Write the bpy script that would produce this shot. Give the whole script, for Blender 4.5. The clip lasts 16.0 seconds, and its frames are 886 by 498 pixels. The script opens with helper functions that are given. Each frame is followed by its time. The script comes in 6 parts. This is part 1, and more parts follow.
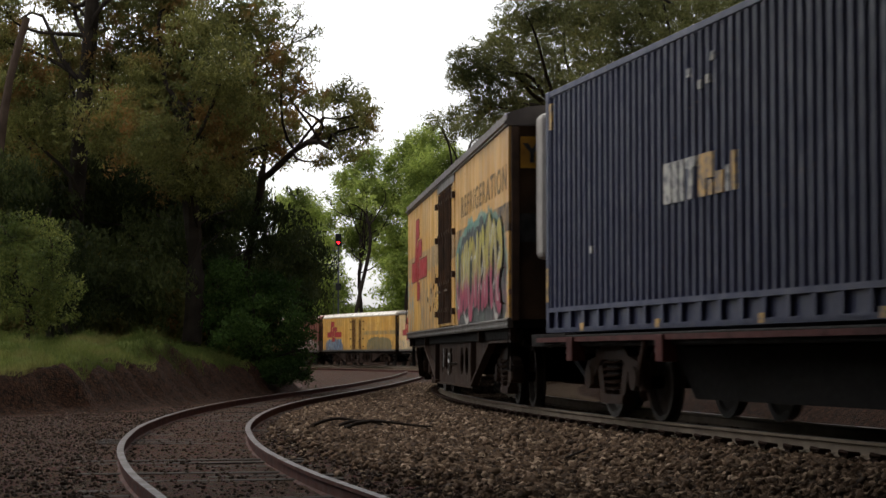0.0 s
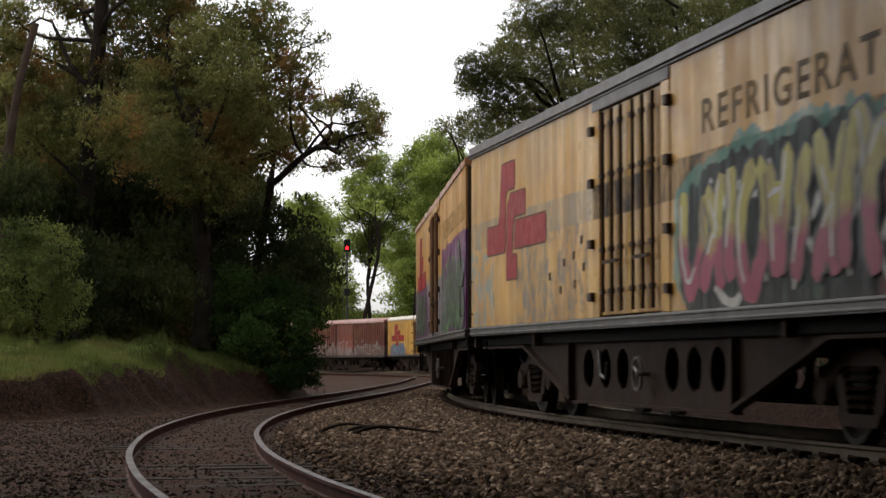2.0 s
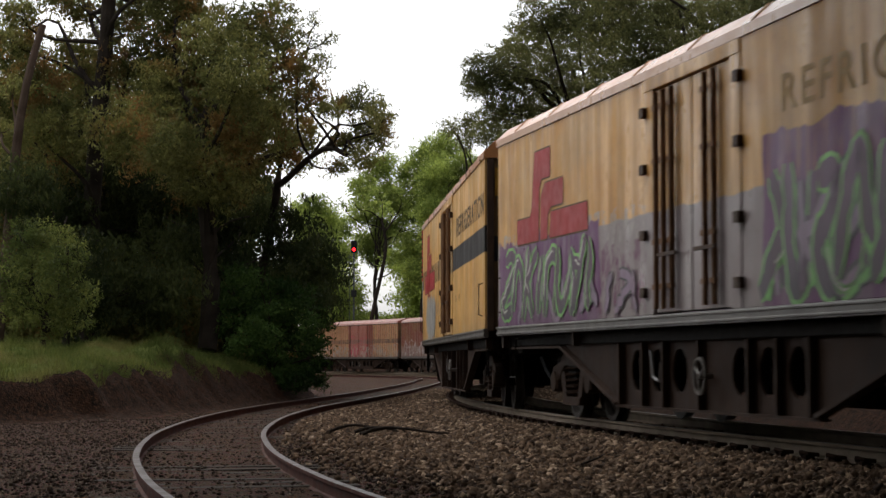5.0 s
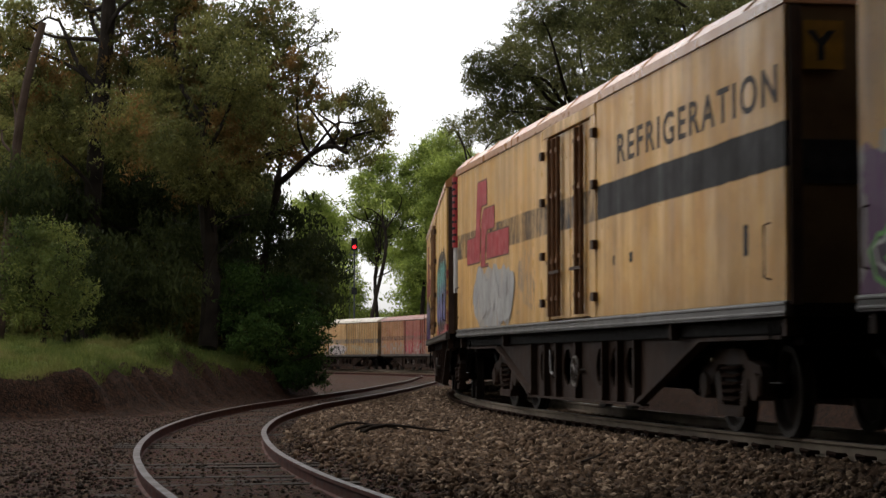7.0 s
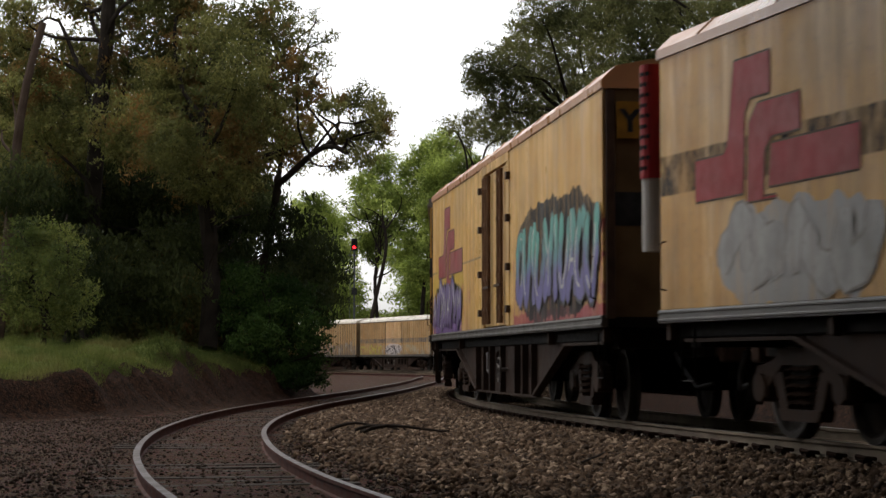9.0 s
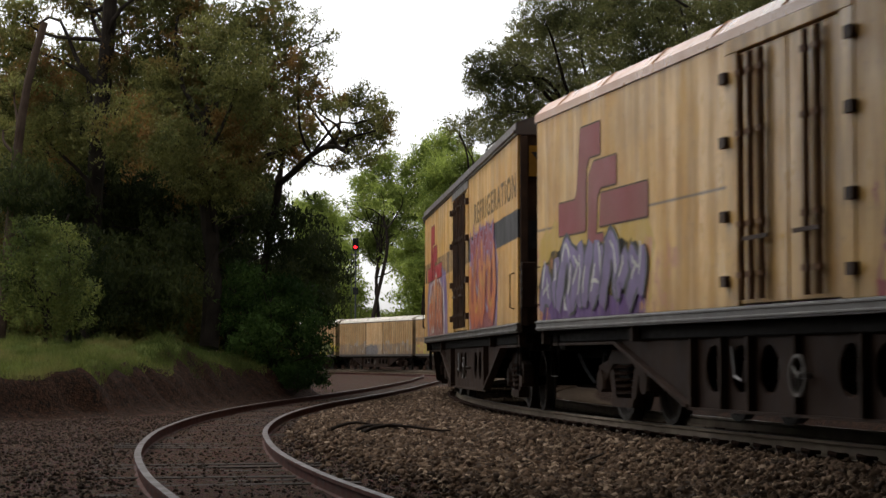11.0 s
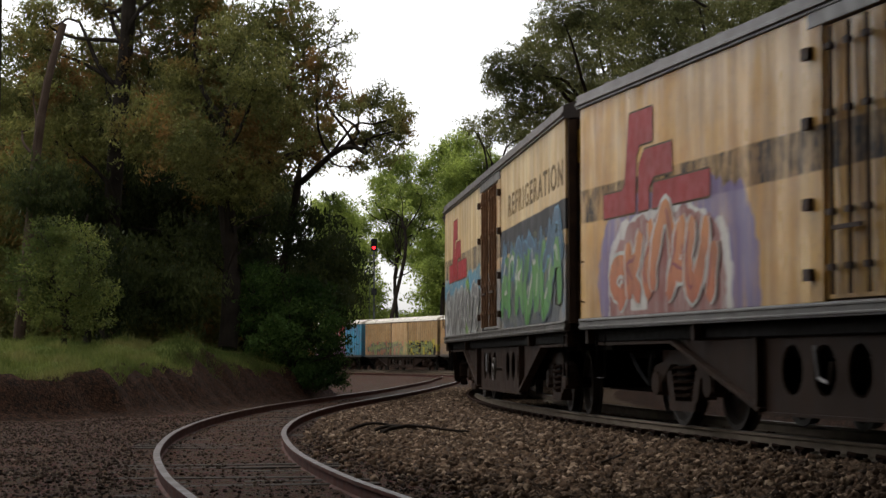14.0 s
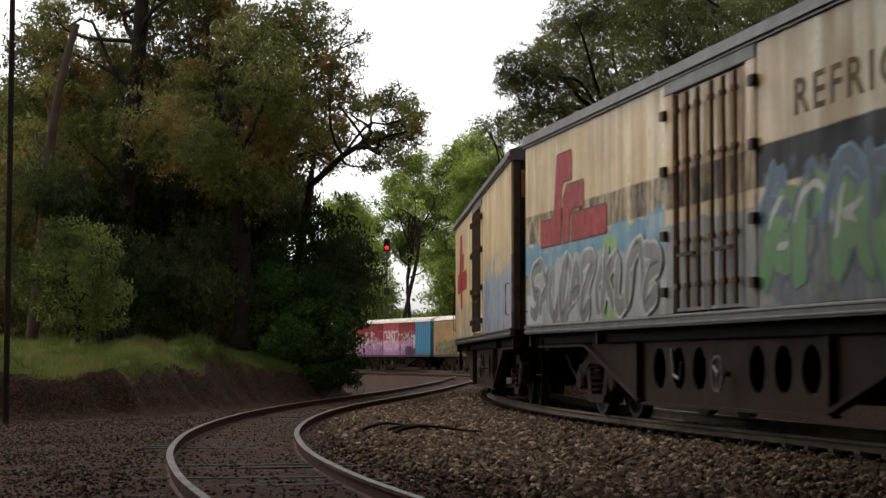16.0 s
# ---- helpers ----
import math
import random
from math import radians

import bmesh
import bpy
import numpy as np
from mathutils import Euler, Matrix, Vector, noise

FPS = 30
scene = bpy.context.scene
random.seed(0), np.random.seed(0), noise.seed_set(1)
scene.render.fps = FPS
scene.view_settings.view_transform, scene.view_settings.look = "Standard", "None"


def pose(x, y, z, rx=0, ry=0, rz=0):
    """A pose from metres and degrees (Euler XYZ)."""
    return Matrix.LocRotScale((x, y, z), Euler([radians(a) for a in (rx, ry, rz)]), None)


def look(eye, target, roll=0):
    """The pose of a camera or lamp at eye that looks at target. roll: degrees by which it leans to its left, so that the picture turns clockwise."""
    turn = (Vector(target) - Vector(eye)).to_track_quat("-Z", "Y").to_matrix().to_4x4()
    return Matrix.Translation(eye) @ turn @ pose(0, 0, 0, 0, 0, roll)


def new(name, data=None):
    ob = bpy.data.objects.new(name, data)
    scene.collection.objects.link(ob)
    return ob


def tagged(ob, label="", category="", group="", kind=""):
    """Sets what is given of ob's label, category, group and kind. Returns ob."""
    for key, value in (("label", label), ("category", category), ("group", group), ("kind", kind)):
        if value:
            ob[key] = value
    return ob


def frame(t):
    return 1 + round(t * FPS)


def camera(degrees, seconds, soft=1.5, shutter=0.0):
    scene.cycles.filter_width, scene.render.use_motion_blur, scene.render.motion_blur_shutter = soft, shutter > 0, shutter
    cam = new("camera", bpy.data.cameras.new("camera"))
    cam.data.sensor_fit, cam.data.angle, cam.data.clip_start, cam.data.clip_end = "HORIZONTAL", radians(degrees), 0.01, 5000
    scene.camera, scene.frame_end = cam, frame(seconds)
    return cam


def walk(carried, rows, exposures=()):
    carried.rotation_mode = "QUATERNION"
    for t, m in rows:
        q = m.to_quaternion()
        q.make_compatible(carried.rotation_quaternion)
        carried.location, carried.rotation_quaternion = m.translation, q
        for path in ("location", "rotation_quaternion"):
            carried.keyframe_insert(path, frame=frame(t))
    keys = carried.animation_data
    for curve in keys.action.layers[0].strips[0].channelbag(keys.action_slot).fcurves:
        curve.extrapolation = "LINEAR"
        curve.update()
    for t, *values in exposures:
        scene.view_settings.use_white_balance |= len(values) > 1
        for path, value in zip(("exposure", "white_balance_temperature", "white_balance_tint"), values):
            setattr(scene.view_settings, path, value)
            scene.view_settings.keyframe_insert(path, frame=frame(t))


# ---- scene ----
# ================= camera =================
EYE = Vector((0.0, 0.0, 0.76))
cam = camera(24.2, 16.0, soft=1.5, shutter=0.5)
# seconds, pan to the left and tilt up, both in degrees
PAN = ((0, -0.439, 2.875), (0.5, -0.392, 2.898), (1.0, -0.313, 2.914), (1.5, -0.251, 2.922), (1.8, -0.219, 2.979), (2.0, -0.2, 3.022),
       (2.3, -0.183, 3.079), (2.6, -0.165, 3.112), (3.0, -0.125, 3.116), (3.5, -0.078, 3.104), (4.0, -0.035, 3.102), (5.2, -0.01, 3.044),
       (6.3, 0.0, 2.992), (7.5, 0, 2.992), (9.0, 0, 3.002), (10.5, 0.02, 2.994), (11.3, 0.047, 2.992), (11.7, 0.078, 2.992),
       (12.0, 0.125, 2.992), (12.5, 0.235, 2.994), (13.0, 0.352, 2.999), (13.5, 0.455, 3.006), (14.0, 0.548, 3.007), (14.5, 0.642, 3.007),
       (15.0, 0.737, 3.007), (15.5, 0.82, 3.007), (16.0, 0.901, 3.007))
walk(cam, [(t, pose(*EYE, 90.093 + up, 0, left)) for t, left, up in PAN])

# ================= light =================
world = bpy.data.worlds.new("overcast_sky")
scene.world = world
world.use_nodes = True
wn, wl = world.node_tree.nodes, world.node_tree.links
sky = wn.new("ShaderNodeTexSky")
sky.sky_type, sky.sun_disc = "NISHITA", False
SUN_EL, SUN_AZ = radians(58), radians(322)
sky.sun_elevation, sky.sun_rotation = SUN_EL, SUN_AZ
sky.dust_density, sky.air_density = 3.0, 1.0
grey = wn.new("ShaderNodeHueSaturation")
grey.inputs["Saturation"].default_value = 0.12
wl.new(sky.outputs[0], grey.inputs["Color"])
wl.new(grey.outputs[0], wn["Background"].inputs["Color"])
wn["Background"].inputs["Strength"].default_value = 0.15
sun = new("sun", bpy.data.lights.new("sun", "SUN"))
sun.data.energy, sun.data.angle, sun.data.color = 0.5, radians(40), (1.0, 0.95, 0.87)
sun_dir = Vector((math.sin(SUN_AZ) * math.cos(SUN_EL), math.cos(SUN_AZ) * math.cos(SUN_EL), math.sin(SUN_EL)))
sun.matrix_world = look(sun_dir * 50, (0, 0, 0))
scene.view_settings.exposure = 0.88

# ================= small builders =================
def link_mesh(name, bm, mat):
    me = bpy.data.meshes.new(name)
    bm.to_mesh(me)
    bm.free()
    for m in (mat if isinstance(mat, (list, tuple)) else [mat]):
        me.materials.append(m)
    return new(name, me)


def part(name, bm, mat, parent, label=""):
    """One mesh object under a thing or under a part."""
    ob = link_mesh(name, bm, mat)
    ob.parent = parent
    return tagged(ob, label)


def share(name, me, parent, m):
    """Another object on a mesh that is already there."""
    ob = new(name, me)
    ob.parent = parent
    ob.matrix_local = m
    return ob


def box(bm, x0, x1, y0, y1, z0, z1, bevel=0.0, mi=0):
    m = Matrix.LocRotScale(((x0 + x1) / 2, (y0 + y1) / 2, (z0 + z1) / 2), None, (abs(x1 - x0), abs(y1 - y0), abs(z1 - z0)))
    r = bmesh.ops.create_cube(bm, size=1, matrix=m)
    if bevel:
        es = list({e for v in r["verts"] for e in v.link_edges})
        bmesh.ops.bevel(bm, geom=es, offset=bevel, segments=2, affect="EDGES", profile=0.5)
    for f in bm.faces:
        if f.material_index == 0 and mi:
            f.material_index = mi
    return bm


def boxes(*rows, bevel=0.0):
    bm = bmesh.new()
    for r in rows:
        box(bm, *r, bevel=bevel)
    return bm


def cyl(bm, a, b, r, n=12, r2=None):
    a, b = Vector(a), Vector(b)
    m = Matrix.Translation((a + b) / 2) @ (b - a).to_track_quat("Z", "Y").to_matrix().to_4x4()
    bmesh.ops.create_cone(bm, cap_ends=True, segments=n, radius1=r, radius2=r if r2 is None else r2, depth=(b - a).length, matrix=m)
    return bm


def tube(bm, pts, r, n=8, taper=None):
    """A bent round bar through the points."""
    pts = [Vector(p) for p in pts]
    rings = []
    for i, p in enumerate(pts):
        d = (pts[min(i + 1, len(pts) - 1)] - pts[max(i - 1, 0)]).normalized()
        q = d.to_track_quat("Z", "Y")
        rr = r if taper is None else r + (taper - r) * i / (len(pts) - 1)
        rings.append([bm.verts.new(p + q @ Vector((rr * math.cos(k * math.tau / n), rr * math.sin(k * math.tau / n), 0))) for k in range(n)])
    for a, b in zip(rings, rings[1:]):
        for k in range(n):
            bm.faces.new((a[k], a[(k + 1) % n], b[(k + 1) % n], b[k]))
    bm.faces.new(rings[0][::-1])
    bm.faces.new(rings[-1])
    return bm


def plate(bm, outline, y0, y1):
    """A plate with an outline in x and z, from y0 to y1."""
    a = [bm.verts.new((x, y0, z)) for x, z in outline]
    b = [bm.verts.new((x, y1, z)) for x, z in outline]
    bm.faces.new(a)
    bm.faces.new(b[::-1])
    n = len(a)
    for i in range(n):
        bm.faces.new((a[i], b[i], b[(i + 1) % n], a[(i + 1) % n]))
    bmesh.ops.recalc_face_normals(bm, faces=bm.faces)
    return bm


def ring(bm, c, r, thick, width, n=28):
    """A wheel's ring in the x-z plane round c."""
    c = Vector(c)
    secs = []
    for i in range(n):
        a = i * math.tau / n
        d = Vector((math.cos(a), 0, math.sin(a)))
        secs.append([bm.verts.new(c + d * rr + Vector((0, yy, 0))) for rr, yy in ((r, -width / 2), (r, width / 2), (r - thick, width / 2), (r - thick, -width / 2))])
    for i in range(n):
        a, b = secs[i], secs[(i + 1) % n]
        for k in range(4):
            bm.faces.new((a[k], b[k], b[(k + 1) % 4], a[(k + 1) % 4]))
    bmesh.ops.recalc_face_normals(bm, faces=bm.faces)
    return bm


def mesh_of(name, verts, faces, mats, smooth=False):
    me = bpy.data.meshes.new(name)
    me.from_pydata(verts, [], faces)
    for m in mats:
        me.materials.append(m)
    if smooth:
        me.polygons.foreach_set("use_smooth", [True] * len(me.polygons))
    me.update()
    return me


# ================= materials =================
class Nodes:
    """Short hand for a node material."""

    def __init__(self, name):
        self.mat = bpy.data.materials.new(name)
        self.mat.use_nodes = True
        self.n, self.l = self.mat.node_tree.nodes, self.mat.node_tree.links
        self.bsdf = self.n["Principled BSDF"]
        tc = self.n.new("ShaderNodeTexCoord")
        self.obj = tc.outputs["Object"]

    def put(self, socket, v):
        if isinstance(v, bpy.types.NodeSocket):
            self.l.new(v, socket)
        elif isinstance(v, (tuple, list)) and len(v) == 3 and socket.type == "RGBA":
            socket.default_value = (*v, 1)
        else:
            socket.default_value = v

    def noise(self, scale, detail=4, rough=0.55, vec=None, dims="3D"):
        t = self.n.new("ShaderNodeTexNoise")
        t.inputs["Scale"].default_value, t.inputs["Detail"].default_value, t.inputs["Roughness"].default_value = scale, detail, rough
        self.l.new(self.obj if vec is None else vec, t.inputs["Vector"])
        return t.outputs["Fac"]

    def voronoi(self, scale, vec=None, feature="F1", out="Distance"):
        t = self.n.new("ShaderNodeTexVoronoi")
        t.feature = feature
        t.inputs["Scale"].default_value = scale
        self.l.new(self.obj if vec is None else vec, t.inputs["Vector"])
        return t.outputs[out]

    def stretch(self, sx, sy, sz, vec=None, shift=(0, 0, 0)):
        t = self.n.new("ShaderNodeMapping")
        t.inputs["Scale"].default_value = (sx, sy, sz)
        t.inputs["Location"].default_value = shift
        self.l.new(self.obj if vec is None else vec, t.inputs["Vector"])
        return t.outputs[0]

    def math(self, op, a, b=0.0, c=0.0):
        t = self.n.new("ShaderNodeMath")
        t.operation = op
        for s, v in zip(t.inputs, (a, b, c)):
            self.put(s, v)
        return t.outputs[0]

    def step(self, v, lo, hi, a=0.0, b=1.0):
        t = self.n.new("ShaderNodeMapRange")
        for s, x in zip(t.inputs, (v, lo, hi, a, b)):
            self.put(s, x)
        return t.outputs[0]

    def mix(self, fac, a, b, how="MIX"):
        t = self.n.new("ShaderNodeMix")
        t.data_type, t.blend_type = "RGBA", how
        self.put(t.inputs[0], fac)
        self.put(t.inputs[6], a)
        self.put(t.inputs[7], b)
        return t.outputs[2]

    def xyz(self, vec=None):
        t = self.n.new("ShaderNodeSeparateXYZ")
        self.l.new(self.obj if vec is None else vec, t.inputs[0])
        return t.outputs

    def island(self):
        return self.n.new("ShaderNodeNewGeometry").outputs["Random Per Island"]

    def one(self):
        return self.n.new("ShaderNodeObjectInfo").outputs["Random"]

    def bump(self, h, strength=0.3, dist=0.01):
        t = self.n.new("ShaderNodeBump")
        t.inputs["Strength"].default_value, t.inputs["Distance"].default_value = strength, dist
        self.l.new(h, t.inputs["Height"])
        self.l.new(t.outputs[0], self.bsdf.inputs["Normal"])

    def done(self, colour, rough=0.6, metal=0.0, spec=0.5):
        self.put(self.bsdf.inputs["Base Color"], colour)
        self.put(self.bsdf.inputs["Roughness"], rough)
        self.put(self.bsdf.inputs["Metallic"], metal)
        self.put(self.bsdf.inputs["Specular IOR Level"], spec)
        return self.mat


def plain(name, a, b, rough=0.6, metal=0.0, scale=6.0, fine=60.0, bump=0.2, spec=0.06):
    """Two-tone surface with stains and grain."""
    k = Nodes(name)
    c = k.mix(k.step(k.noise(scale), 0.35, 0.7), a, b)
    c = k.mix(k.math("MULTIPLY", k.noise(fine, 3), 0.35), c, tuple(x * 0.45 for x in a))
    k.bump(k.noise(fine, 4), bump, 0.004)
    return k.done(c, k.step(k.noise(scale * 2), 0.3, 0.7, rough - 0.1, min(1, rough + 0.12)), metal, spec)


def glow(name, colour, strength):
    k = Nodes(name)
    k.put(k.bsdf.inputs["Emission Color"], colour)
    k.bsdf.inputs["Emission Strength"].default_value = strength
    return k.done(colour, 0.3)


# Grimy steel taken to near black: the shade under the train is in its colour.
DARK_STEEL = plain("grimy_shaded_steel", (0.005, 0.0038, 0.0032), (0.010, 0.0075, 0.006), 0.75, 0.1)
FRAME_STEEL = plain("dusty_underframe_steel", (0.022, 0.0125, 0.0085), (0.048, 0.028, 0.019), 0.7, 0.1, 2.0)
BROWN_FRAME = plain("brown_dusty_underframe", (0.022, 0.0125, 0.009), (0.050, 0.030, 0.021), 0.7, 0.1, 2.0)
RUST = plain("rusty_iron", (0.0245, 0.014, 0.0098), (0.0525, 0.0294, 0.021), 0.8, 0.1, 8.0)
WHEEL_STEEL = plain("worn_wheel_steel", (0.03, 0.0252, 0.0216), (0.06, 0.051, 0.045), 0.5, 0.4)
RAIL_HEAD = plain("polished_rail_head", (0.096, 0.088, 0.08), (0.132, 0.124, 0.114), 0.38, 0.8, 3.0)
SIDING_HEAD = plain("brown_worn_rail_head", (0.034, 0.021, 0.017), (0.06, 0.04, 0.033), 0.5, 0.1, 3.0, spec=0.12)
RAIL_WEB = plain("dusty_grey_brown_rail_web", (0.15, 0.118, 0.088), (0.23, 0.185, 0.14), 0.8, 0.1, 3.0)
SIDING_WEB = plain("red_rusted_rail_web", (0.0468, 0.0171, 0.0127), (0.0858, 0.0314, 0.0219), 0.75, 0.1, 3.0)
SLEEPER_WOOD = plain("weathered_timber_sleeper", (0.0248, 0.0198, 0.0165), (0.0468, 0.0374, 0.0303), 0.9, 0.0, 4.0, 90.0, 0.5)
SIGNAL_GREY = plain("grey_galvanised_steel", (0.0792, 0.0828, 0.0828), (0.1224, 0.126, 0.126), 0.55, 0.4)
BLACK_PAINT = plain("faded_black_paint", (0.018, 0.018, 0.019), (0.04, 0.04, 0.04), 0.6)
RED_BAR = plain("faded_red_oxide_paint", (0.075, 0.021, 0.018), (0.042, 0.014, 0.012), 0.6, 0.0, 4.0)
RED_LAMP = glow("red_signal_lamp", (1.0, 0.006, 0.01), 5.0)

# ================= track lines =================
def integrate(x, y, head, bends, step=0.5):
    """A line from (x, y), heading dx/dy as an angle from +y to the right, with (length, bend) stretches: points, headings."""
    pts, hs = [(x, y)], [head]
    for length, b0, b1 in bends:
        n = round(length / step)
        for i in range(n):
            head += (b0 + (b1 - b0) * (i + 0.5) / n) * step
            x += math.sin(head) * step
            y += math.cos(head) * step
            pts.append((x, y))
            hs.append(head)
    return np.array(pts), np.array(hs)


MAIN, MAIN_HEAD = integrate(9.691, 2.0, -0.36245, [(30, 0.00796, 0.0072), (30, 0.0072, 0.00458), (15, 0.00458, 0.00455), (27, 0.00455, -0.00648), (41, -0.00648, -0.00648), (100, -0.00648, -0.00601), (150, -0.006, 0.0)])


def on_main(s, off=0.0):
    """The point of the main line s metres from its start, off metres to the right seen going away."""
    if s < 0:
        p, h = MAIN[0], MAIN_HEAD[0]
        return Vector((p[0] + s * math.sin(h) + off * math.cos(h), p[1] + s * math.cos(h) - off * math.sin(h), 0.0)), h
    i = min(s / 0.5, len(MAIN) - 1.001)
    k, f = int(i), i - int(i)
    p = MAIN[k] * (1 - f) + MAIN[k + 1] * f
    h = MAIN_HEAD[k] * (1 - f) + MAIN_HEAD[k + 1] * f
    return Vector((p[0] + off * math.cos(h), p[1] - off * math.sin(h), 0.0)), h


def smooth_line(pts, step=0.5):
    """A Catmull-Rom line through the points, in even steps."""
    P = [np.array(p, float) for p in pts]
    P = [2 * P[0] - P[1]] + P + [2 * P[-1] - P[-2]]
    out = []
    for a, b, c, d in zip(P, P[1:], P[2:], P[3:]):
        n = max(2, int(np.linalg.norm(c - b) / step))
        for i in range(n):
            t = i / n
            out.append(0.5 * (2 * b + (c - a) * t + (2 * a - 5 * b + 4 * c - d) * t * t + (3 * b - a - 3 * c + d) * t ** 3))
    out.append(P[-2])
    return np.array(out)


SIDING_Z = -0.22
siding_near = [(5.0, -7), (2.7, 0), (1.2, 5), (-0.1, 10), (-1.15, 14.8), (-1.82, 18), (-2.49, 22), (-2.98, 26), (-3.33, 30), (-3.57, 35), (-3.64, 40), (-3.52, 46), (-3.14, 53), (-2.58, 62), (-2.03, 72), (-1.55, 84), (-1.0, 100), (-0.75, 118), (-0.8, 136)]
siding_far = [tuple(on_main(s, -5.2)[0][:2]) for s in range(155, 240, 12)]
SIDING = smooth_line(siding_near + siding_far)

# ================= ground =================
BANK_TOE = np.array([(-40, 34), (-15, 36), (-8.6, 38.5), (-6.4, 41.5), (-5.3, 48), (-4.1, 56), (-3.85, 61), (-3.75, 66), (-5.0, 72), (-6.4, 80), (-8.0, 95), (-9.0, 110), (-10.0, 125), (-13, 146), (-18, 166), (-30, 190), (-60, 230)], float)


def line_gap(X, Y, line):
    """Distance to a line of points, positive on its right seen going along it."""
    best = np.full(X.shape, 1e9)
    sign = np.ones(X.shape)
    for a, b in zip(line[:-1], line[1:]):
        d = b - a
        t = np.clip(((X - a[0]) * d[0] + (Y - a[1]) * d[1]) / (d @ d), 0, 1)
        px, py = a[0] + t * d[0], a[1] + t * d[1]
        g = np.hypot(X - px, Y - py)
        s = np.sign((X - a[0]) * d[1] - (Y - a[1]) * d[0])
        take = g < best
        best = np.where(take, g, best)
        sign = np.where(take, np.where(s == 0, 1, s), sign)
    return best * sign


def ramp(v, xs, ys):
    return np.interp(v, xs, ys)


def lumps(X, Y, size, seed):
    return np.array([noise.noise(Vector((x / size, y / size, seed))) for x, y in zip(X.ravel(), Y.ravel())]).reshape(X.shape)


MAIN_C, SIDING_C = MAIN[::6], SIDING[::6]


def terrain(X, Y):
    """Height of the ground, and the distances to main line, siding and bank toe."""
    m, s, b = line_gap(X, Y, MAIN_C), line_gap(X, Y, SIDING_C), line_gap(X, Y, BANK_TOE)
    low = SIDING_Z - 0.15 + 0.0 * X
    low = low + 0.05 * lumps(X, Y, 2.3, 1.0)
    low = np.where(np.abs(s) < 1.35, SIDING_Z - 0.135 + 0.012 * lumps(X, Y, 0.6, 5.0), low)
    shoulder = ramp(np.abs(m), [0, 1.45, 1.75, 2.5, 4.0], [-0.19, -0.19, -0.22, -0.40, -0.75])
    z = np.maximum(low, shoulder)
    bank = ramp(-b, [0, 0.45, 0.75, 1.05, 1.6, 3.0, 6.5, 14, 40], [-0.4, -0.2, 0.22, 0.48, 0.56, 0.72, 1.12, 1.3, 2.2]) + 0.30 * lumps(X, Y, 0.8, 9.0) * np.clip(-b * 1.5, 0, 1) + 0.12 * lumps(X, Y, 0.3, 19.0) * np.clip(-b * 2, 0, 1) * np.clip(2.5 + b, 0, 1) + 0.26 * lumps(X, Y, 3.1, 3.0) * np.clip(-b - 1, 0, 1)
    bank = bank + 0.38 * np.exp(-((X + 6.6) / 2.2) ** 2 - ((Y - 50) / 5.5) ** 2) * np.clip(-b - 0.6, 0, 1)
    z = np.where(b < 0, np.maximum(z, bank), z)
    right = ramp(m, [0, 3.2, 4.4, 6.0, 9, 20, 60], [-0.5, -0.42, 0.5, 1.5, 2.6, 4.0, 6.0]) + 0.12 * lumps(X, Y, 1.7, 6.0) * np.clip(m - 3.2, 0, 1)
    z = np.where(m > 3.2, np.maximum(z, right), z)
    return z, m, s, b


def axis(stops):
    """Grid lines: (from, to, step) stretches."""
    out = []
    for a, b, d in stops:
        out += list(np.arange(a, b, d))
    return np.array(out + [stops[-1][1]])


def ground_material():
    k = Nodes("railway_earth")
    at = k.n.new("ShaderNodeAttribute")
    at.attribute_name = "zone"
    zone = k.xyz(at.outputs["Vector"])
    fine, mid, big = k.noise(55, 5, 0.7), k.noise(7, 5), k.noise(0.7, 3)
    grit = k.voronoi(28, out="Color")
    earth = k.mix(k.step(mid, 0.3, 0.72), (0.018, 0.0105, 0.0075), (0.042, 0.025, 0.017))
    earth = k.mix(k.step(big, 0.42, 0.62), earth, (0.020, 0.0145, 0.0115))
    earth = k.mix(0.35, earth, k.mix(k.step(fine, 0.4, 0.65), (0.014, 0.010, 0.0085), (0.10, 0.070, 0.053)))
    earth = k.mix(0.25, earth, k.mix(1.0, grit, (0.15, 0.105, 0.08), "MULTIPLY"))
    earth = k.mix(1.0, earth, (0.84, 0.64, 0.53), "MULTIPLY")
    clay = k.mix(k.step(mid, 0.35, 0.65), (0.026, 0.012, 0.007), (0.006, 0.004, 0.003))
    clay = k.mix(k.step(k.noise(18, 5), 0.5, 0.7), clay, (0.055, 0.026, 0.014))
    turf = k.mix(k.step(mid, 0.3, 0.7), (0.05, 0.075, 0.018), (0.12, 0.13, 0.035))
    stone = k.mix(k.step(k.noise(30, 3), 0.35, 0.7), (0.036, 0.025, 0.0155), (0.085, 0.057, 0.036))
    c = k.mix(k.step(zone[0], 0.35, 0.6), earth, stone)
    c = k.mix(k.step(k.math("ADD", zone[1], k.math("MULTIPLY", k.math("SUBTRACT", mid, 0.5), 0.6)), 0.4, 0.6), c, clay)
    c = k.mix(k.step(k.math("ADD", zone[2], k.math("MULTIPLY", k.math("SUBTRACT", mid, 0.5), 0.5)), 0.4, 0.6), c, turf)
    k.bump(k.math("ADD", k.voronoi(26), k.math("MULTIPLY", fine, 0.7)), 0.9, 0.03)
    return k.done(c, 0.95, 0, 0.05)


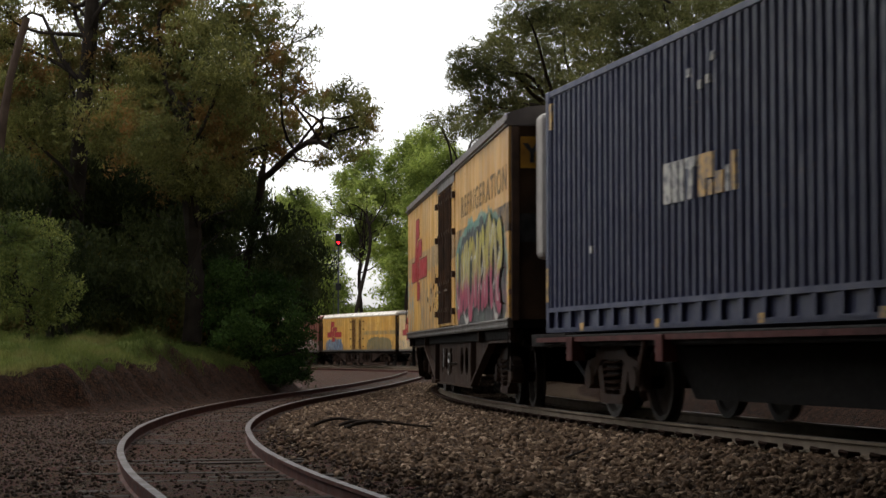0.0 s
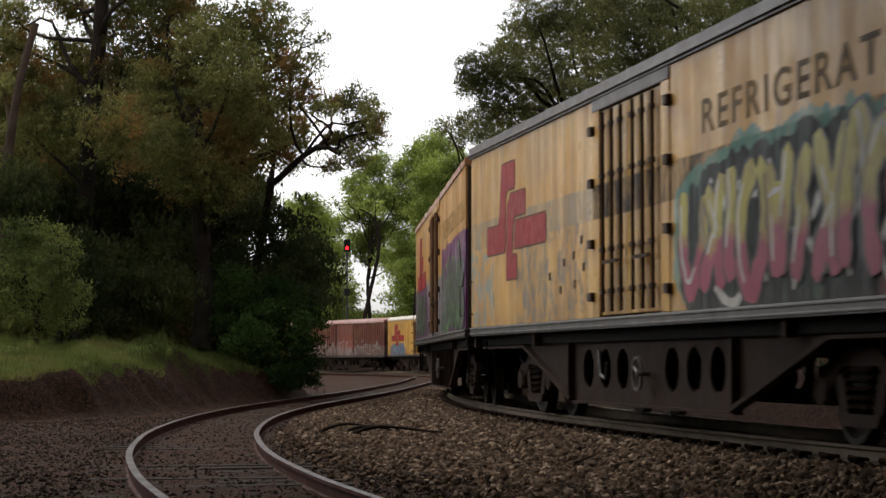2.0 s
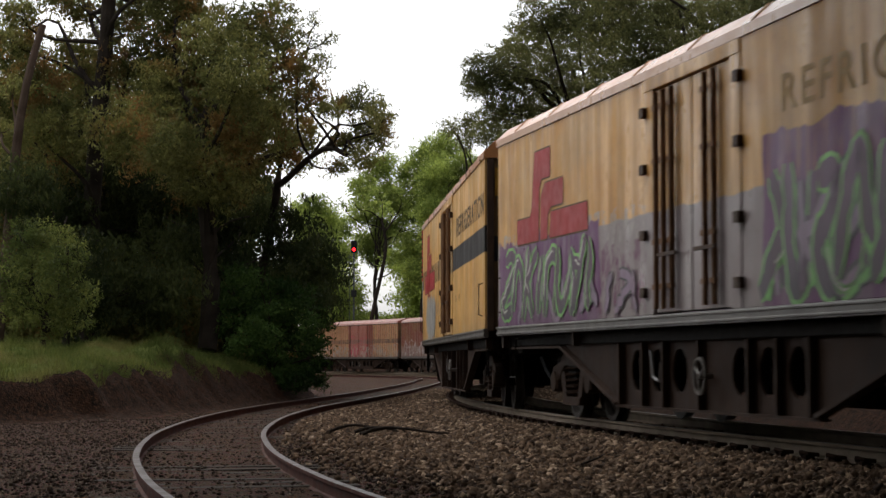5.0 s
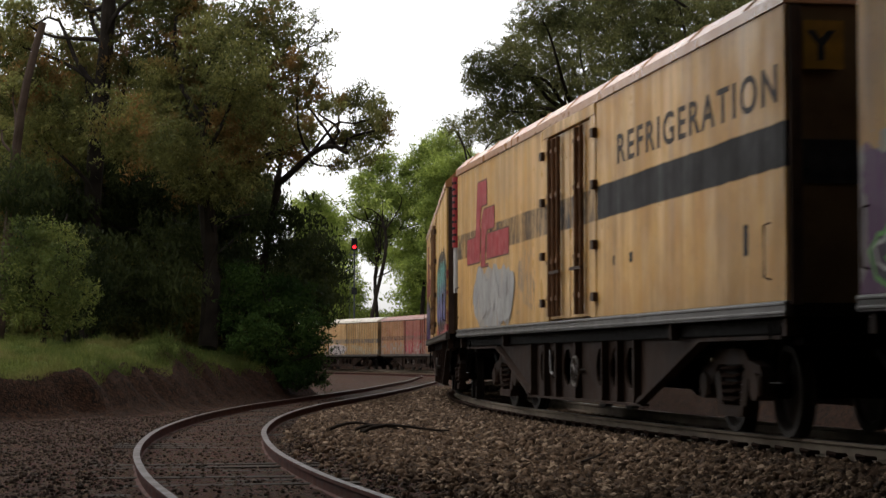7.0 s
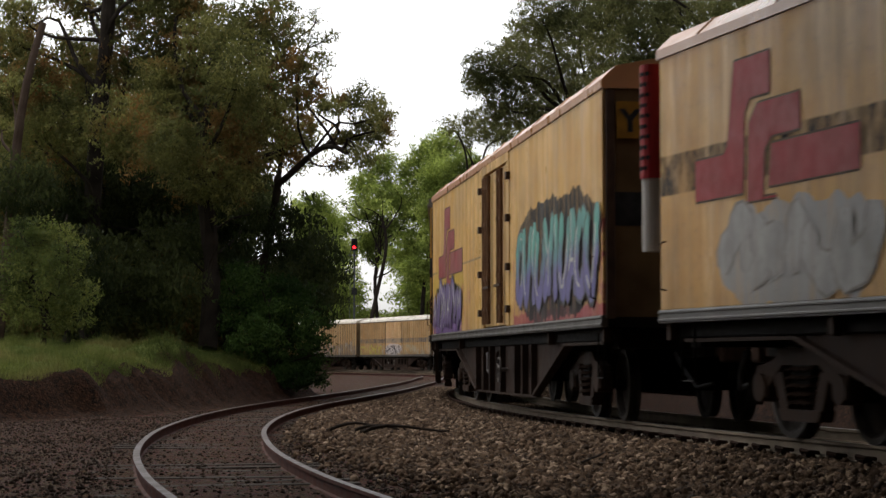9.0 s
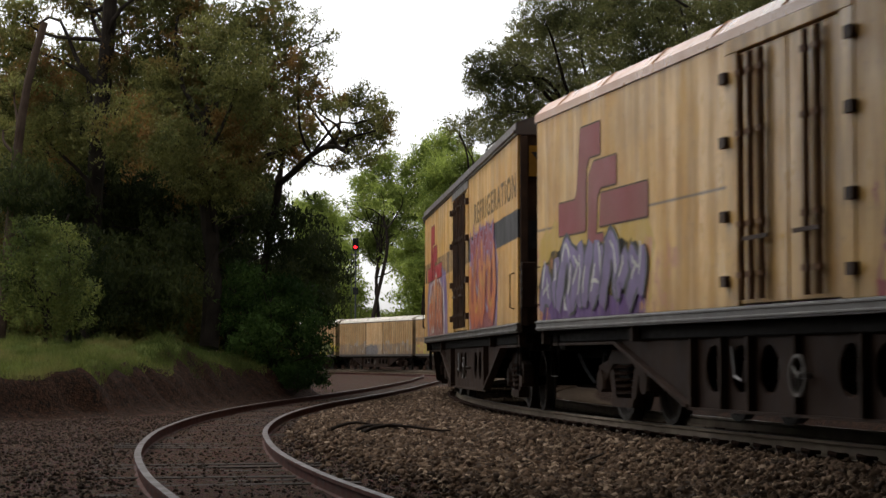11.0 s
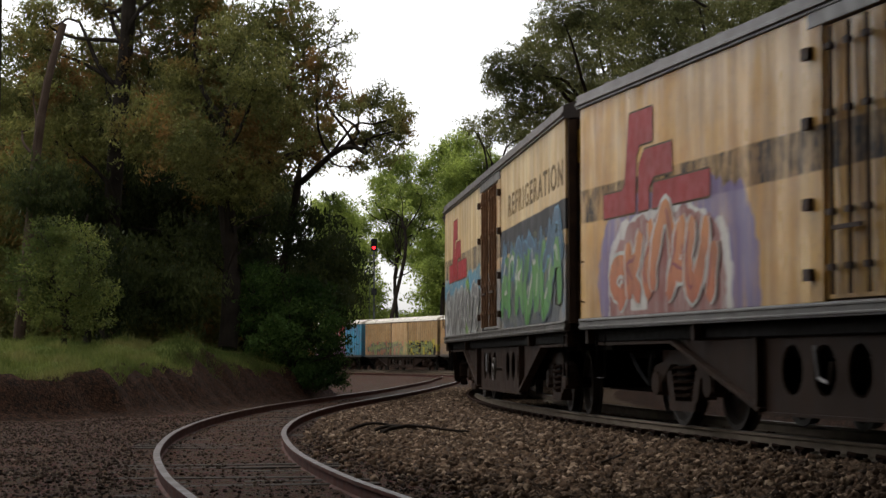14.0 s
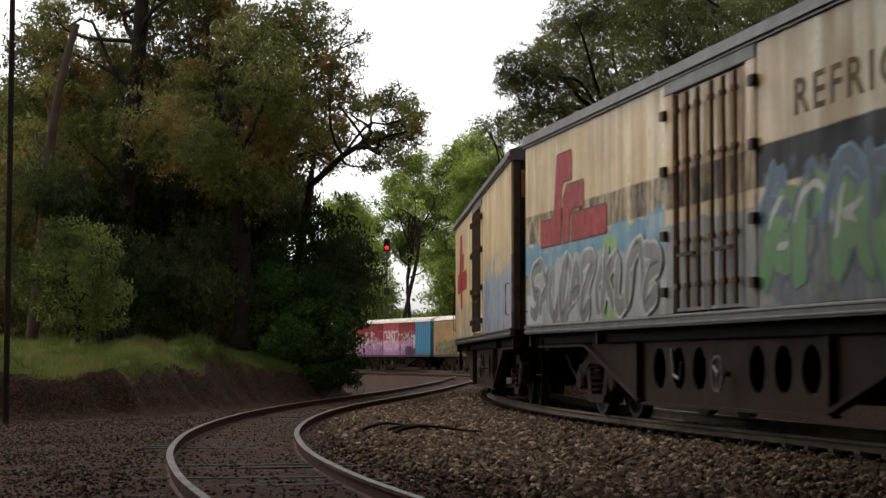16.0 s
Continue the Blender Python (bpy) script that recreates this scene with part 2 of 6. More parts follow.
def make_ground():
    xs = axis([(-900, -300, 100), (-300, -60, 20), (-60, -16, 2.0), (-16, 12, 0.22), (12, 40, 1.5), (40, 300, 20), (300, 900, 100)])
    ys = axis([(-300, -20, 20), (-20, 8, 2), (8, 70, 0.25), (70, 130, 0.7), (130, 230, 2), (230, 500, 15), (500, 1500, 100)])
    X, Y = np.meshgrid(xs, ys)
    Z, m, s, b = terrain(X, Y)
    n = len(xs)
    v = np.stack([X, Y, Z], -1).reshape(-1, 3)
    i = (np.arange(len(ys) - 1)[:, None] * n + np.arange(n - 1)[None]).ravel()
    f = np.stack([i, i + 1, i + n + 1, i + n], 1)
    me = mesh_of("ground", v.tolist(), f.tolist(), [ground_material()], True)
    zone = me.attributes.new("zone", "FLOAT_VECTOR", "POINT")
    ballast = np.clip(1.0 - (np.abs(m) - 2.6) / 1.6, 0, 1)
    clay = np.clip(-b / 0.25 + 0.3, 0, 1) * np.clip((2.0 + b) / 0.7, 0, 1)
    clay = np.maximum(clay, np.clip((m - 3.0) / 0.5, 0, 1) * np.clip((7.5 - m) / 1.0, 0, 1))
    turf = np.clip((-b - 1.2) / 0.6, 0, 1)
    turf = np.maximum(turf, np.clip((m - 7) / 3, 0, 0.6))
    zone.data.foreach_set("vector", np.stack([ballast, clay, turf], -1).reshape(-1).astype(np.float32))
    tagged(new("ground", me), "dark cindery earth, stone ballast and a grassy clay bank", "ground", kind="structure")


make_ground()

# ================= rails and sleepers =================
RAIL_SHAPE = ((-0.036, 0.0), (0.036, 0.0), (0.036, -0.03), (0.010, -0.045), (0.010, -0.125), (0.07, -0.15), (0.07, -0.16), (-0.07, -0.16), (-0.07, -0.15), (-0.010, -0.125), (-0.010, -0.045), (-0.036, -0.03))


def rail_along(name, line, off, z, web, parent):
    d = np.gradient(line, axis=0)
    d /= np.linalg.norm(d, axis=1)[:, None]
    right = np.stack([d[:, 1], -d[:, 0]], 1)
    verts, faces, n = [], [], len(RAIL_SHAPE)
    for p, r in zip(line, right):
        for a, h in RAIL_SHAPE:
            q = p + r * (off + a)
            verts.append((q[0], q[1], z + h))
    for i in range(len(line) - 1):
        for k in range(n):
            faces.append((i * n + k, i * n + (k + 1) % n, (i + 1) * n + (k + 1) % n, (i + 1) * n + k))
    me = mesh_of(name, verts, faces, [web, SIDING_HEAD if web is SIDING_WEB else RAIL_HEAD])
    for p in me.polygons:
        if p.index % n == 0:
            p.material_index = 1
    ob = new(name, me)
    ob.parent = parent
    return ob


def along(line, spacing, lo, hi):
    """Points and headings at even spacing along a line, between two lengths."""
    seg = np.linalg.norm(np.diff(line, axis=0), axis=1)
    s = np.concatenate([[0], np.cumsum(seg)])
    out = []
    for q in np.arange(lo, min(hi, s[-1]), spacing):
        x, y = np.interp(q, s, line[:, 0]), np.interp(q, s, line[:, 1])
        x2, y2 = np.interp(q + 0.3, s, line[:, 0]), np.interp(q + 0.3, s, line[:, 1])
        out.append((x, y, math.atan2(y2 - y, x2 - x)))
    return out


def make_tracks():
    main = tagged(new("main_track"), "main line of steel rails on stone ballast", "railway track", kind="structure")
    for off in (-0.7535, 0.7535):
        tagged(rail_along("rail", MAIN, off, 0.0, RAIL_WEB, main), "grey-brown steel rail with a worn bright head")
    side = tagged(new("siding_track"), "rusty siding rails on half-buried timber sleepers", "railway track", kind="structure")
    for off in (-0.7535, 0.7535):
        tagged(rail_along("rail", SIDING, off, SIDING_Z, SIDING_WEB, side), "red-rusted rail with a polished head")
    bm = boxes((-0.115, 0.115, -1.2, 1.2, -0.12, 0.0), bevel=0.012)
    wood = part("sleeper", bm, SLEEPER_WOOD, side, "weathered half-buried timber sleeper")
    rows = along(SIDING, 0.61, 4, 120)
    wood.matrix_local = pose(rows[0][0], rows[0][1], SIDING_Z - 0.125, 0, 0, math.degrees(rows[0][2]))
    for x, y, a in rows[1:]:
        share("sleeper", wood.data, side, pose(x, y, SIDING_Z - 0.136 + random.uniform(-0.012, 0.010), random.uniform(-0.6, 0.6), 0, math.degrees(a) + random.uniform(-1.5, 1.5)))
    rows = along(MAIN, 0.64, 6, 75)
    tie = part("sleeper", boxes((-0.12, 0.12, -1.25, 1.25, -0.14, 0.0), bevel=0.015), SLEEPER_WOOD, main)
    tie.matrix_local = pose(rows[0][0], rows[0][1], -0.17, 0, 0, math.degrees(rows[0][2]))
    bm = bmesh.new()
    # an elastic rail clip: a bent bar on a small shoulder
    tube(bm, [(-0.06, -0.09, 0), (-0.07, -0.14, 0.035), (0.0, -0.17, 0.05), (0.07, -0.14, 0.04), (0.06, -0.06, 0.03), (0.0, -0.05, 0.03)], 0.016, 6)
    box(bm, -0.05, 0.05, -0.15, -0.08, -0.02, 0.025)
    bmesh.ops.scale(bm, vec=(1.3, 1.3, 1.3), verts=bm.verts)
    clip_me = None
    for i, (x, y, a) in enumerate(rows):
        if i:
            share("sleeper", tie.data, main, pose(x, y, -0.17, 0, 0, math.degrees(a)))
        # the rail's foot on the near side
        m = pose(x, y, -0.155, 0, 0, math.degrees(a)) @ pose(0, 0.7535, 0, 0, 0, 180)
        if clip_me is None:
            c = part("rail_clip", bm, RUST, main, "rusty spring rail clip")
            clip_me = c.data
            c.matrix_local = m
        else:
            share("rail_clip", clip_me, main, m)


make_tracks()


def stone_mesh(name, pts, sizes, seed, mat):
    """Many broken stones as one mesh: each a skewed eight-cornered lump."""
    rng = np.random.default_rng(seed)
    n = len(pts)
    cube = np.array([(x, y, z) for x in (-1, 1) for y in (-1, 1) for z in (-1, 1)], float) * 0.5
    c = cube[None] * rng.uniform(0.55, 1.25, (n, 1, 3)) + rng.uniform(-0.22, 0.22, (n, 8, 3))
    q = rng.normal(size=(n, 4))
    q /= np.linalg.norm(q, axis=1)[:, None]
    w, x, y, z = q.T
    R = np.stack([np.stack([1 - 2 * (y * y + z * z), 2 * (x * y - z * w), 2 * (x * z + y * w)], -1),
                  np.stack([2 * (x * y + z * w), 1 - 2 * (x * x + z * z), 2 * (y * z - x * w)], -1),
                  np.stack([2 * (x * z - y * w), 2 * (y * z + x * w), 1 - 2 * (x * x + y * y)], -1)], 1)
    v = np.einsum("nij,nkj->nki", R, c) * sizes[:, None, None] + pts[:, None, :]
    quad = np.array([(0, 1, 3, 2), (4, 6, 7, 5), (0, 4, 5, 1), (2, 3, 7, 6), (0, 2, 6, 4), (1, 5, 7, 3)])
    f = (quad[None] + 8 * np.arange(n)[:, None, None]).reshape(-1)
    me = bpy.data.meshes.new(name)
    me.vertices.add(n * 8)
    me.vertices.foreach_set("co", v.reshape(-1))
    me.loops.add(n * 24)
    me.loops.foreach_set("vertex_index", f)
    me.polygons.add(n * 6)
    me.polygons.foreach_set("loop_start", np.arange(0, n * 24, 4))
    me.update(calc_edges=True)
    me.validate()
    me.materials.append(mat)
    return me


def stone_material(name, a, b, c):
    k = Nodes(name)
    r = k.island()
    col = k.mix(k.step(r, 0.0, 0.8), a, b)
    col = k.mix(k.step(r, 0.86, 0.9), col, c)
    col = k.mix(k.math("MULTIPLY", k.noise(40, 4), 0.6), col, tuple(x * 0.4 for x in a))
    k.bump(k.noise(90, 4), 0.4, 0.006)
    return k.done(col, 0.92, 0, 0.06)


def make_stones():
    rng = np.random.default_rng(4)
    n = 190000
    # denser near the camera
    Y = 11 + 75 * rng.random(n) ** 2.0
    X = rng.uniform(-3.5, 6.5, n)
    z, m, s, b = terrain(X, Y)
    keep = (m > -4.2 + 0.5 * rng.normal(size=n)) & (m < 2.0) & (np.abs(np.abs(m) - 0.7535) > 0.10) & (s > 1.0)
    X, Y, z, m = X[keep], Y[keep], z[keep], m[keep]
    size = np.clip(rng.normal(0.045, 0.013, len(X)), 0.02, 0.09)
    pts = np.stack([X, Y, z + size * 0.12], 1)
    tagged(new("track_ballast", stone_mesh("track_ballast", pts, size, 5, stone_material("broken_ballast_stone", (0.030, 0.0195, 0.013), (0.125, 0.080, 0.050), (0.25, 0.18, 0.125)))),
           "broken brown-grey ballast stones heaped along the main line", "ballast", kind="stuff")
    n = 80000
    Y = 11 + 50 * rng.random(n) ** 1.8
    X = rng.uniform(-9, 4, n)
    z, m, s, b = terrain(X, Y)
    keep = (m < -2.6) & (b > 0.1) & (np.abs(np.abs(s) - 0.7535) > 0.07) & ((np.abs(s) > 0.95) | (rng.random(n) < 0.35))
    X, Y, z = X[keep], Y[keep], z[keep]
    size = np.clip(rng.normal(0.017, 0.008, len(X)), 0.008, 0.055)
    pts = np.stack([X, Y, z + size * 0.1], 1)
    tagged(new("cinder_gravel", stone_mesh("cinder_gravel", pts, size, 6, stone_material("dark_cinder_stone", (0.016, 0.0105, 0.008), (0.044, 0.029, 0.021), (0.12, 0.09, 0.068)))),
           "dark cinder gravel and grit beside the siding", "gravel", kind="stuff")


make_stones()

# ================= train =================
PITCH, HALF_W = 19.24, 1.45
SPEED = 6.985
MID_A = 27.0      # where the middle of the first van's place is at 1.5 s, along the main line
SILL, EAVE, ROOF = 1.155, 3.98, 4.25
BOGIE_AT = 6.1


def paint(name, base, base2, layers, streak=(0.20, 0.13, 0.07), streaks=0.5, dirt=0.4, spec=0.28):
    """Old sheet paint in van space (x along, z up) with layers (x0, x1, z0, z1, colour, rag, kind, colour2)."""
    k = Nodes(name)
    x, y, z = k.xyz()
    c = k.mix(k.step(k.noise(1.1, 4), 0.35, 0.68), base, base2)
    run = k.noise(1.0, 5, 0.7, k.stretch(3.2, 5.0, 0.28))
    c = k.mix(k.math("MULTIPLY", k.step(run, 0.46, 0.68), streaks), c, streak)
    c = k.mix(k.math("MULTIPLY", k.step(k.noise(0.55, 4, 0.6, k.stretch(1, 1, 1.6, None, (3, 1, 8))), 0.46, 0.68), 0.45), c, (0.30, 0.185, 0.075))
    fine_run = k.noise(1.0, 4, 0.7, k.stretch(22.0, 5.0, 0.6))
    c = k.mix(k.math("MULTIPLY", k.step(fine_run, 0.55, 0.75), streaks * 0.4), c, tuple(v * 0.6 for v in streak))
    pale_run = k.noise(1.0, 4, 0.65, k.stretch(2.6, 5.0, 0.25, None, (11, 0, 4)))
    c = k.mix(k.math("MULTIPLY", k.step(pale_run, 0.50, 0.66), 0.55), c, tuple(min(0.8, v * 1.25 + 0.04) for v in base2))
    dull = 0.0
    for i, (x0, x1, z0, z1, col, rag, kind, col2) in enumerate(layers):
        wob = k.math("MULTIPLY", k.math("SUBTRACT", k.noise(2.3, 3, 0.5, k.stretch(1, 1, 1, None, (i * 7.3, 0, 0))), 0.5), rag * 2)
        wob2 = k.math("MULTIPLY", k.math("SUBTRACT", k.noise(2.6, 3, 0.5, k.stretch(1, 1, 0.5, None, (i * 3.1, 4, 0))), 0.5), rag * 2)
        xx, zz = k.math("ADD", x, wob), k.math("ADD", z, wob2)
        e = 0.012
        m = k.math("MULTIPLY", k.step(xx, x0 - e, x0 + e), k.step(xx, x1 + e, x1 - e))
        m = k.math("MULTIPLY", m, k.math("MULTIPLY", k.step(zz, z0 - e, z0 + e), k.step(zz, z1 + e, z1 - e)))
        if kind == "blob":
            cx, cz, rx, rz = (x0 + x1) / 2, (z0 + z1) / 2, (x1 - x0) / 2, (z1 - z0) / 2
            dx, dz = k.math("DIVIDE", k.math("SUBTRACT", xx, cx), rx), k.math("DIVIDE", k.math("SUBTRACT", zz, cz), rz)
            d = k.math("ADD", k.math("POWER", k.math("ABSOLUTE", dx), 3.0), k.math("POWER", k.math("ABSOLUTE", dz), 3.0))
            m = k.step(d, 1.03, 0.97)
        if kind == "fade":
            m = k.math("MULTIPLY", m, k.step(z, z0, z1, 1.0, 0.0))
        if kind == "top":
            m = k.math("MULTIPLY", m, k.step(z, z0, z1, 0.0, 1.0))
        if kind in ("letters", "outline"):
            comb = k.n.new("ShaderNodeCombineXYZ")
            k.put(comb.inputs[0], k.math("MULTIPLY", k.math("ADD", xx, k.math("MULTIPLY", k.noise(1.4, 2), 0.5)), col2[0] * 1.55))
            k.put(comb.inputs[2], k.math("MULTIPLY", k.math("ADD", zz, k.math("MULTIPLY", xx, 0.15)), col2[1] * 1.25))
            edge = k.voronoi(1.0, comb.outputs[0], "DISTANCE_TO_EDGE")
            if kind == "letters":
                m = k.math("MULTIPLY", m, k.step(edge, col2[2], col2[2] + 0.03))
            else:
                m = k.math("MULTIPLY", m, k.step(edge, col2[2], col2[2] - 0.03))
        if kind == "worn":
            m = k.math("MULTIPLY", m, k.step(k.noise(3.0, 6, 0.75, k.stretch(1.5, 1, 0.5)), 0.40, 0.60, 0.25, 1.0))
        if kind == "flake":
            m = k.math("MULTIPLY", m, k.step(k.noise(4.0, 5, 0.7, k.stretch(1.6, 1, 0.7)), 0.50, 0.56))
        if rag > 0.08:
            # thin and patchy spray paint with runs
            m = k.math("MULTIPLY", m, k.step(k.noise(1.0, 5, 0.7, k.stretch(9, 5, 1.2, None, (i * 2.7, 0, 3))), 0.30, 0.52, 0.45, 1.0))
        c = k.mix(m, c, col)
        if sum(col) < 0.06:
            dull = k.math("MAXIMUM", dull, m)
    c = k.mix(k.math("MULTIPLY", k.step(k.noise(9, 5, 0.75), 0.56, 0.74), dirt), c, (0.07, 0.05, 0.035))
    # grime thrown up along the sill
    c = k.mix(k.math("MULTIPLY", k.step(k.math("ADD", z, k.math("MULTIPLY", run, 0.5)), 1.3, 1.9, 0.75, 0.0), dirt * 1.2), c, (0.06, 0.047, 0.038))
    k.bump(k.math("ADD", run, k.noise(1.3, 2)), 0.12, 0.03)
    gloss = k.math("ADD", k.step(pale_run, 0.35, 0.68, 0.52, 0.24), k.step(k.noise(3.0, 4), 0.3, 0.7, -0.04, 0.12))
    return k.done(c, k.math("ADD", gloss, k.math("MULTIPLY", dull, 0.3)), 0, spec)


CREAM, CREAM2 = (0.49, 0.235, 0.036), (0.63, 0.355, 0.072)
PALE, PALE2 = (0.54, 0.355, 0.155), (0.68, 0.49, 0.24)
STRIPE = (0.022, 0.018, 0.017)
RED = (0.33, 0.022, 0.026)
SIGN_RED = plain("faded_red_paint", (0.36, 0.025, 0.03), (0.27, 0.03, 0.03), 0.5, 0, 3.0, 40.0, spec=0.15)
SIGN_OLD = plain("half_buffed_red_paint", (0.25, 0.03, 0.036), (0.25, 0.105, 0.085), 0.5, 0, 1.1, 30.0, spec=0.15)
SIGN_LINE = plain("dark_cream_outline_paint", (0.10, 0.06, 0.04), (0.2, 0.13, 0.08), 0.6, 0, 3.0)
LETTER_BLACK = plain("worn_black_lettering", (0.05, 0.043, 0.04), (0.12, 0.09, 0.065), 0.6, 0, 5.0, 25.0)
FADED = plain("half_faded_lettering", (0.13, 0.09, 0.05), (0.30, 0.195, 0.085), 0.6, 0, 2.5, 25.0)
GHOST = plain("faded_brown_lettering", (0.36, 0.23, 0.10), (0.45, 0.30, 0.14), 0.6, 0, 5.0, 25.0)
YELLOW = plain("dirty_yellow_paint", (0.30, 0.16, 0.022), (0.17, 0.09, 0.02), 0.6, 0, 4.0)
# Stained end walls; the deep shade between vans is put into both colours.
END_DIRT_SHADE = plain("rust_stained_shaded_van_end", (0.022, 0.014, 0.010), (0.085, 0.053, 0.032), 0.8, 0, 1.2, 30.0)
END_CREAM_SHADE = plain("stained_shaded_cream_van_end", (0.143, 0.0908, 0.044), (0.055, 0.033, 0.0182), 0.8, 0, 1.2, 30.0)
ROOF_DARK = plain("dark_weathered_roof", (0.085, 0.07, 0.062), (0.15, 0.125, 0.11), 0.45, 0.0, 2.0, spec=0.4)
ROOF_CREAM = plain("weathered_tan_roof", (0.459, 0.2106, 0.078), (0.3825, 0.158, 0.0546), 0.3, 0, 1.0, spec=0.5)
ROOF_PALE = plain("pale_tan_roof", (0.62, 0.55, 0.46), (0.5, 0.42, 0.33), 0.3, 0, 1.0, spec=0.5)
ROOF_RED = plain("red_brown_roof", (0.30, 0.10, 0.07), (0.22, 0.075, 0.055), 0.35, 0, 1.0, spec=0.5)
GREY_SILL = plain("grime_grey_sill", (0.0553, 0.0455, 0.039), (0.0975, 0.0813, 0.0683), 0.42, 0.1, 2.0, spec=0.4)
DOOR_BAR = plain("dark_rusty_door_bars", (0.05, 0.034, 0.027), (0.10, 0.06, 0.04), 0.6, 0.2, 5.0)
BAR_BROWN = plain("rust_brown_door_bars", (0.12, 0.062, 0.032), (0.20, 0.11, 0.06), 0.65, 0.0, 5.0)
WHITE_PAINT = plain("dirty_white_paint", (0.5569, 0.5265, 0.486), (0.4253, 0.3847, 0.3443), 0.5, 0, 2.0)


def wheel_mesh():
    bm = bmesh.new()
    prof = ((0.0, -0.03), (0.16, -0.03), (0.36, 0.01), (0.40, -0.065), (0.455, -0.065), (0.452, 0.04), (0.482, 0.05), (0.482, 0.075), (0.40, 0.075), (0.36, 0.045), (0.16, 0.07), (0.0, 0.09))
    n = 32
    rows = []
    for r, y in prof:
        rows.append([bm.verts.new((r * math.cos(i * math.tau / n), y, r * math.sin(i * math.tau / n))) for i in range(n)] if r else [bm.verts.new((0, y, 0))])
    for a, b in zip(rows, rows[1:]):
        for i in range(n):
            if len(a) == 1:
                bm.faces.new((a[0], b[i], b[(i + 1) % n]))
            elif len(b) == 1:
                bm.faces.new((a[i], b[0], a[(i + 1) % n]))
            else:
                bm.faces.new((a[i], b[i], b[(i + 1) % n], a[(i + 1) % n]))
    bmesh.ops.recalc_face_normals(bm, faces=bm.faces)
    return bm


WHEELS = []          # (wheel, its poses' base, thing offset) to be turned


def bogie(van, x, tint):
    """A cast three-piece bogie: bolster, two side frames with springs, two wheelsets."""
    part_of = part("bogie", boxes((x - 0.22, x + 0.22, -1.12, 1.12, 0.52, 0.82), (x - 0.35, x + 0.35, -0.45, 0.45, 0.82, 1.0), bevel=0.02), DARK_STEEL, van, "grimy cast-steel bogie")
    for s in (-1, 1):
        y = s * 1.06
        bm = bmesh.new()
        plate(bm, [(x - 1.05, 0.56), (x - 0.98, 0.70), (x - 0.62, 0.76), (x - 0.45, 0.88), (x + 0.45, 0.88), (x + 0.62, 0.76), (x + 0.98, 0.70), (x + 1.05, 0.56), (x + 0.72, 0.50), (x + 0.60, 0.60), (x + 0.40, 0.72), (x - 0.40, 0.72), (x - 0.60, 0.60), (x - 0.72, 0.50)], y - 0.07, y + 0.07)
        plate(bm, [(x - 0.60, 0.62), (x - 0.42, 0.66), (x - 0.26, 0.24), (x - 0.42, 0.20)], y - 0.06, y + 0.06)
        plate(bm, [(x + 0.60, 0.62), (x + 0.42, 0.66), (x + 0.26, 0.24), (x + 0.42, 0.20)], y - 0.06, y + 0.06)
        plate(bm, [(x - 0.46, 0.30), (x + 0.46, 0.30), (x + 0.40, 0.19), (x - 0.40, 0.19)], y - 0.08, y + 0.08)
        sf = part("side_frame", bm, tint, part_of, "dusty cast side frame")
        for dx in (-0.875, 0.875):
            ab = bmesh.new()
            cyl(ab, (x + dx, y - 0.10, 0.50), (x + dx, y + 0.10, 0.50), 0.14, 14)
            box(ab, x + dx - 0.17, x + dx + 0.17, y - 0.085, y + 0.085, 0.40, 0.62, 0.02)
            part("axle_box", ab, tint, part_of)
        for dx in (-0.17, 0.0, 0.17):
            sp = bmesh.new()
            tube(sp, [(x + dx + 0.075 * math.cos(a), y - s * -0.03 + 0.075 * math.sin(a), 0.30 + 0.40 * a / (5 * math.tau)) for a in np.linspace(0, 5 * math.tau, 50)], 0.016, 5)
            part("coil_spring", sp, RUST, part_of)
    for dx in (-0.875, 0.875):
        ax = part("axle", cyl(bmesh.new(), (0, -0.9, 0), (0, 0.9, 0), 0.075, 12), DARK_STEEL, van, "wheelset axle with wheels")
        ax.location = (x + dx, 0, 0.455)
        for s in (-1, 1):
            w = part("wheel", wheel_mesh(), WHEEL_STEEL, ax, "worn steel wheel")
            w.matrix_local = pose(0, s * 0.7535, 0, 0, 0, 0 if s < 0 else 180)
        WHEELS.append((ax, x + dx))


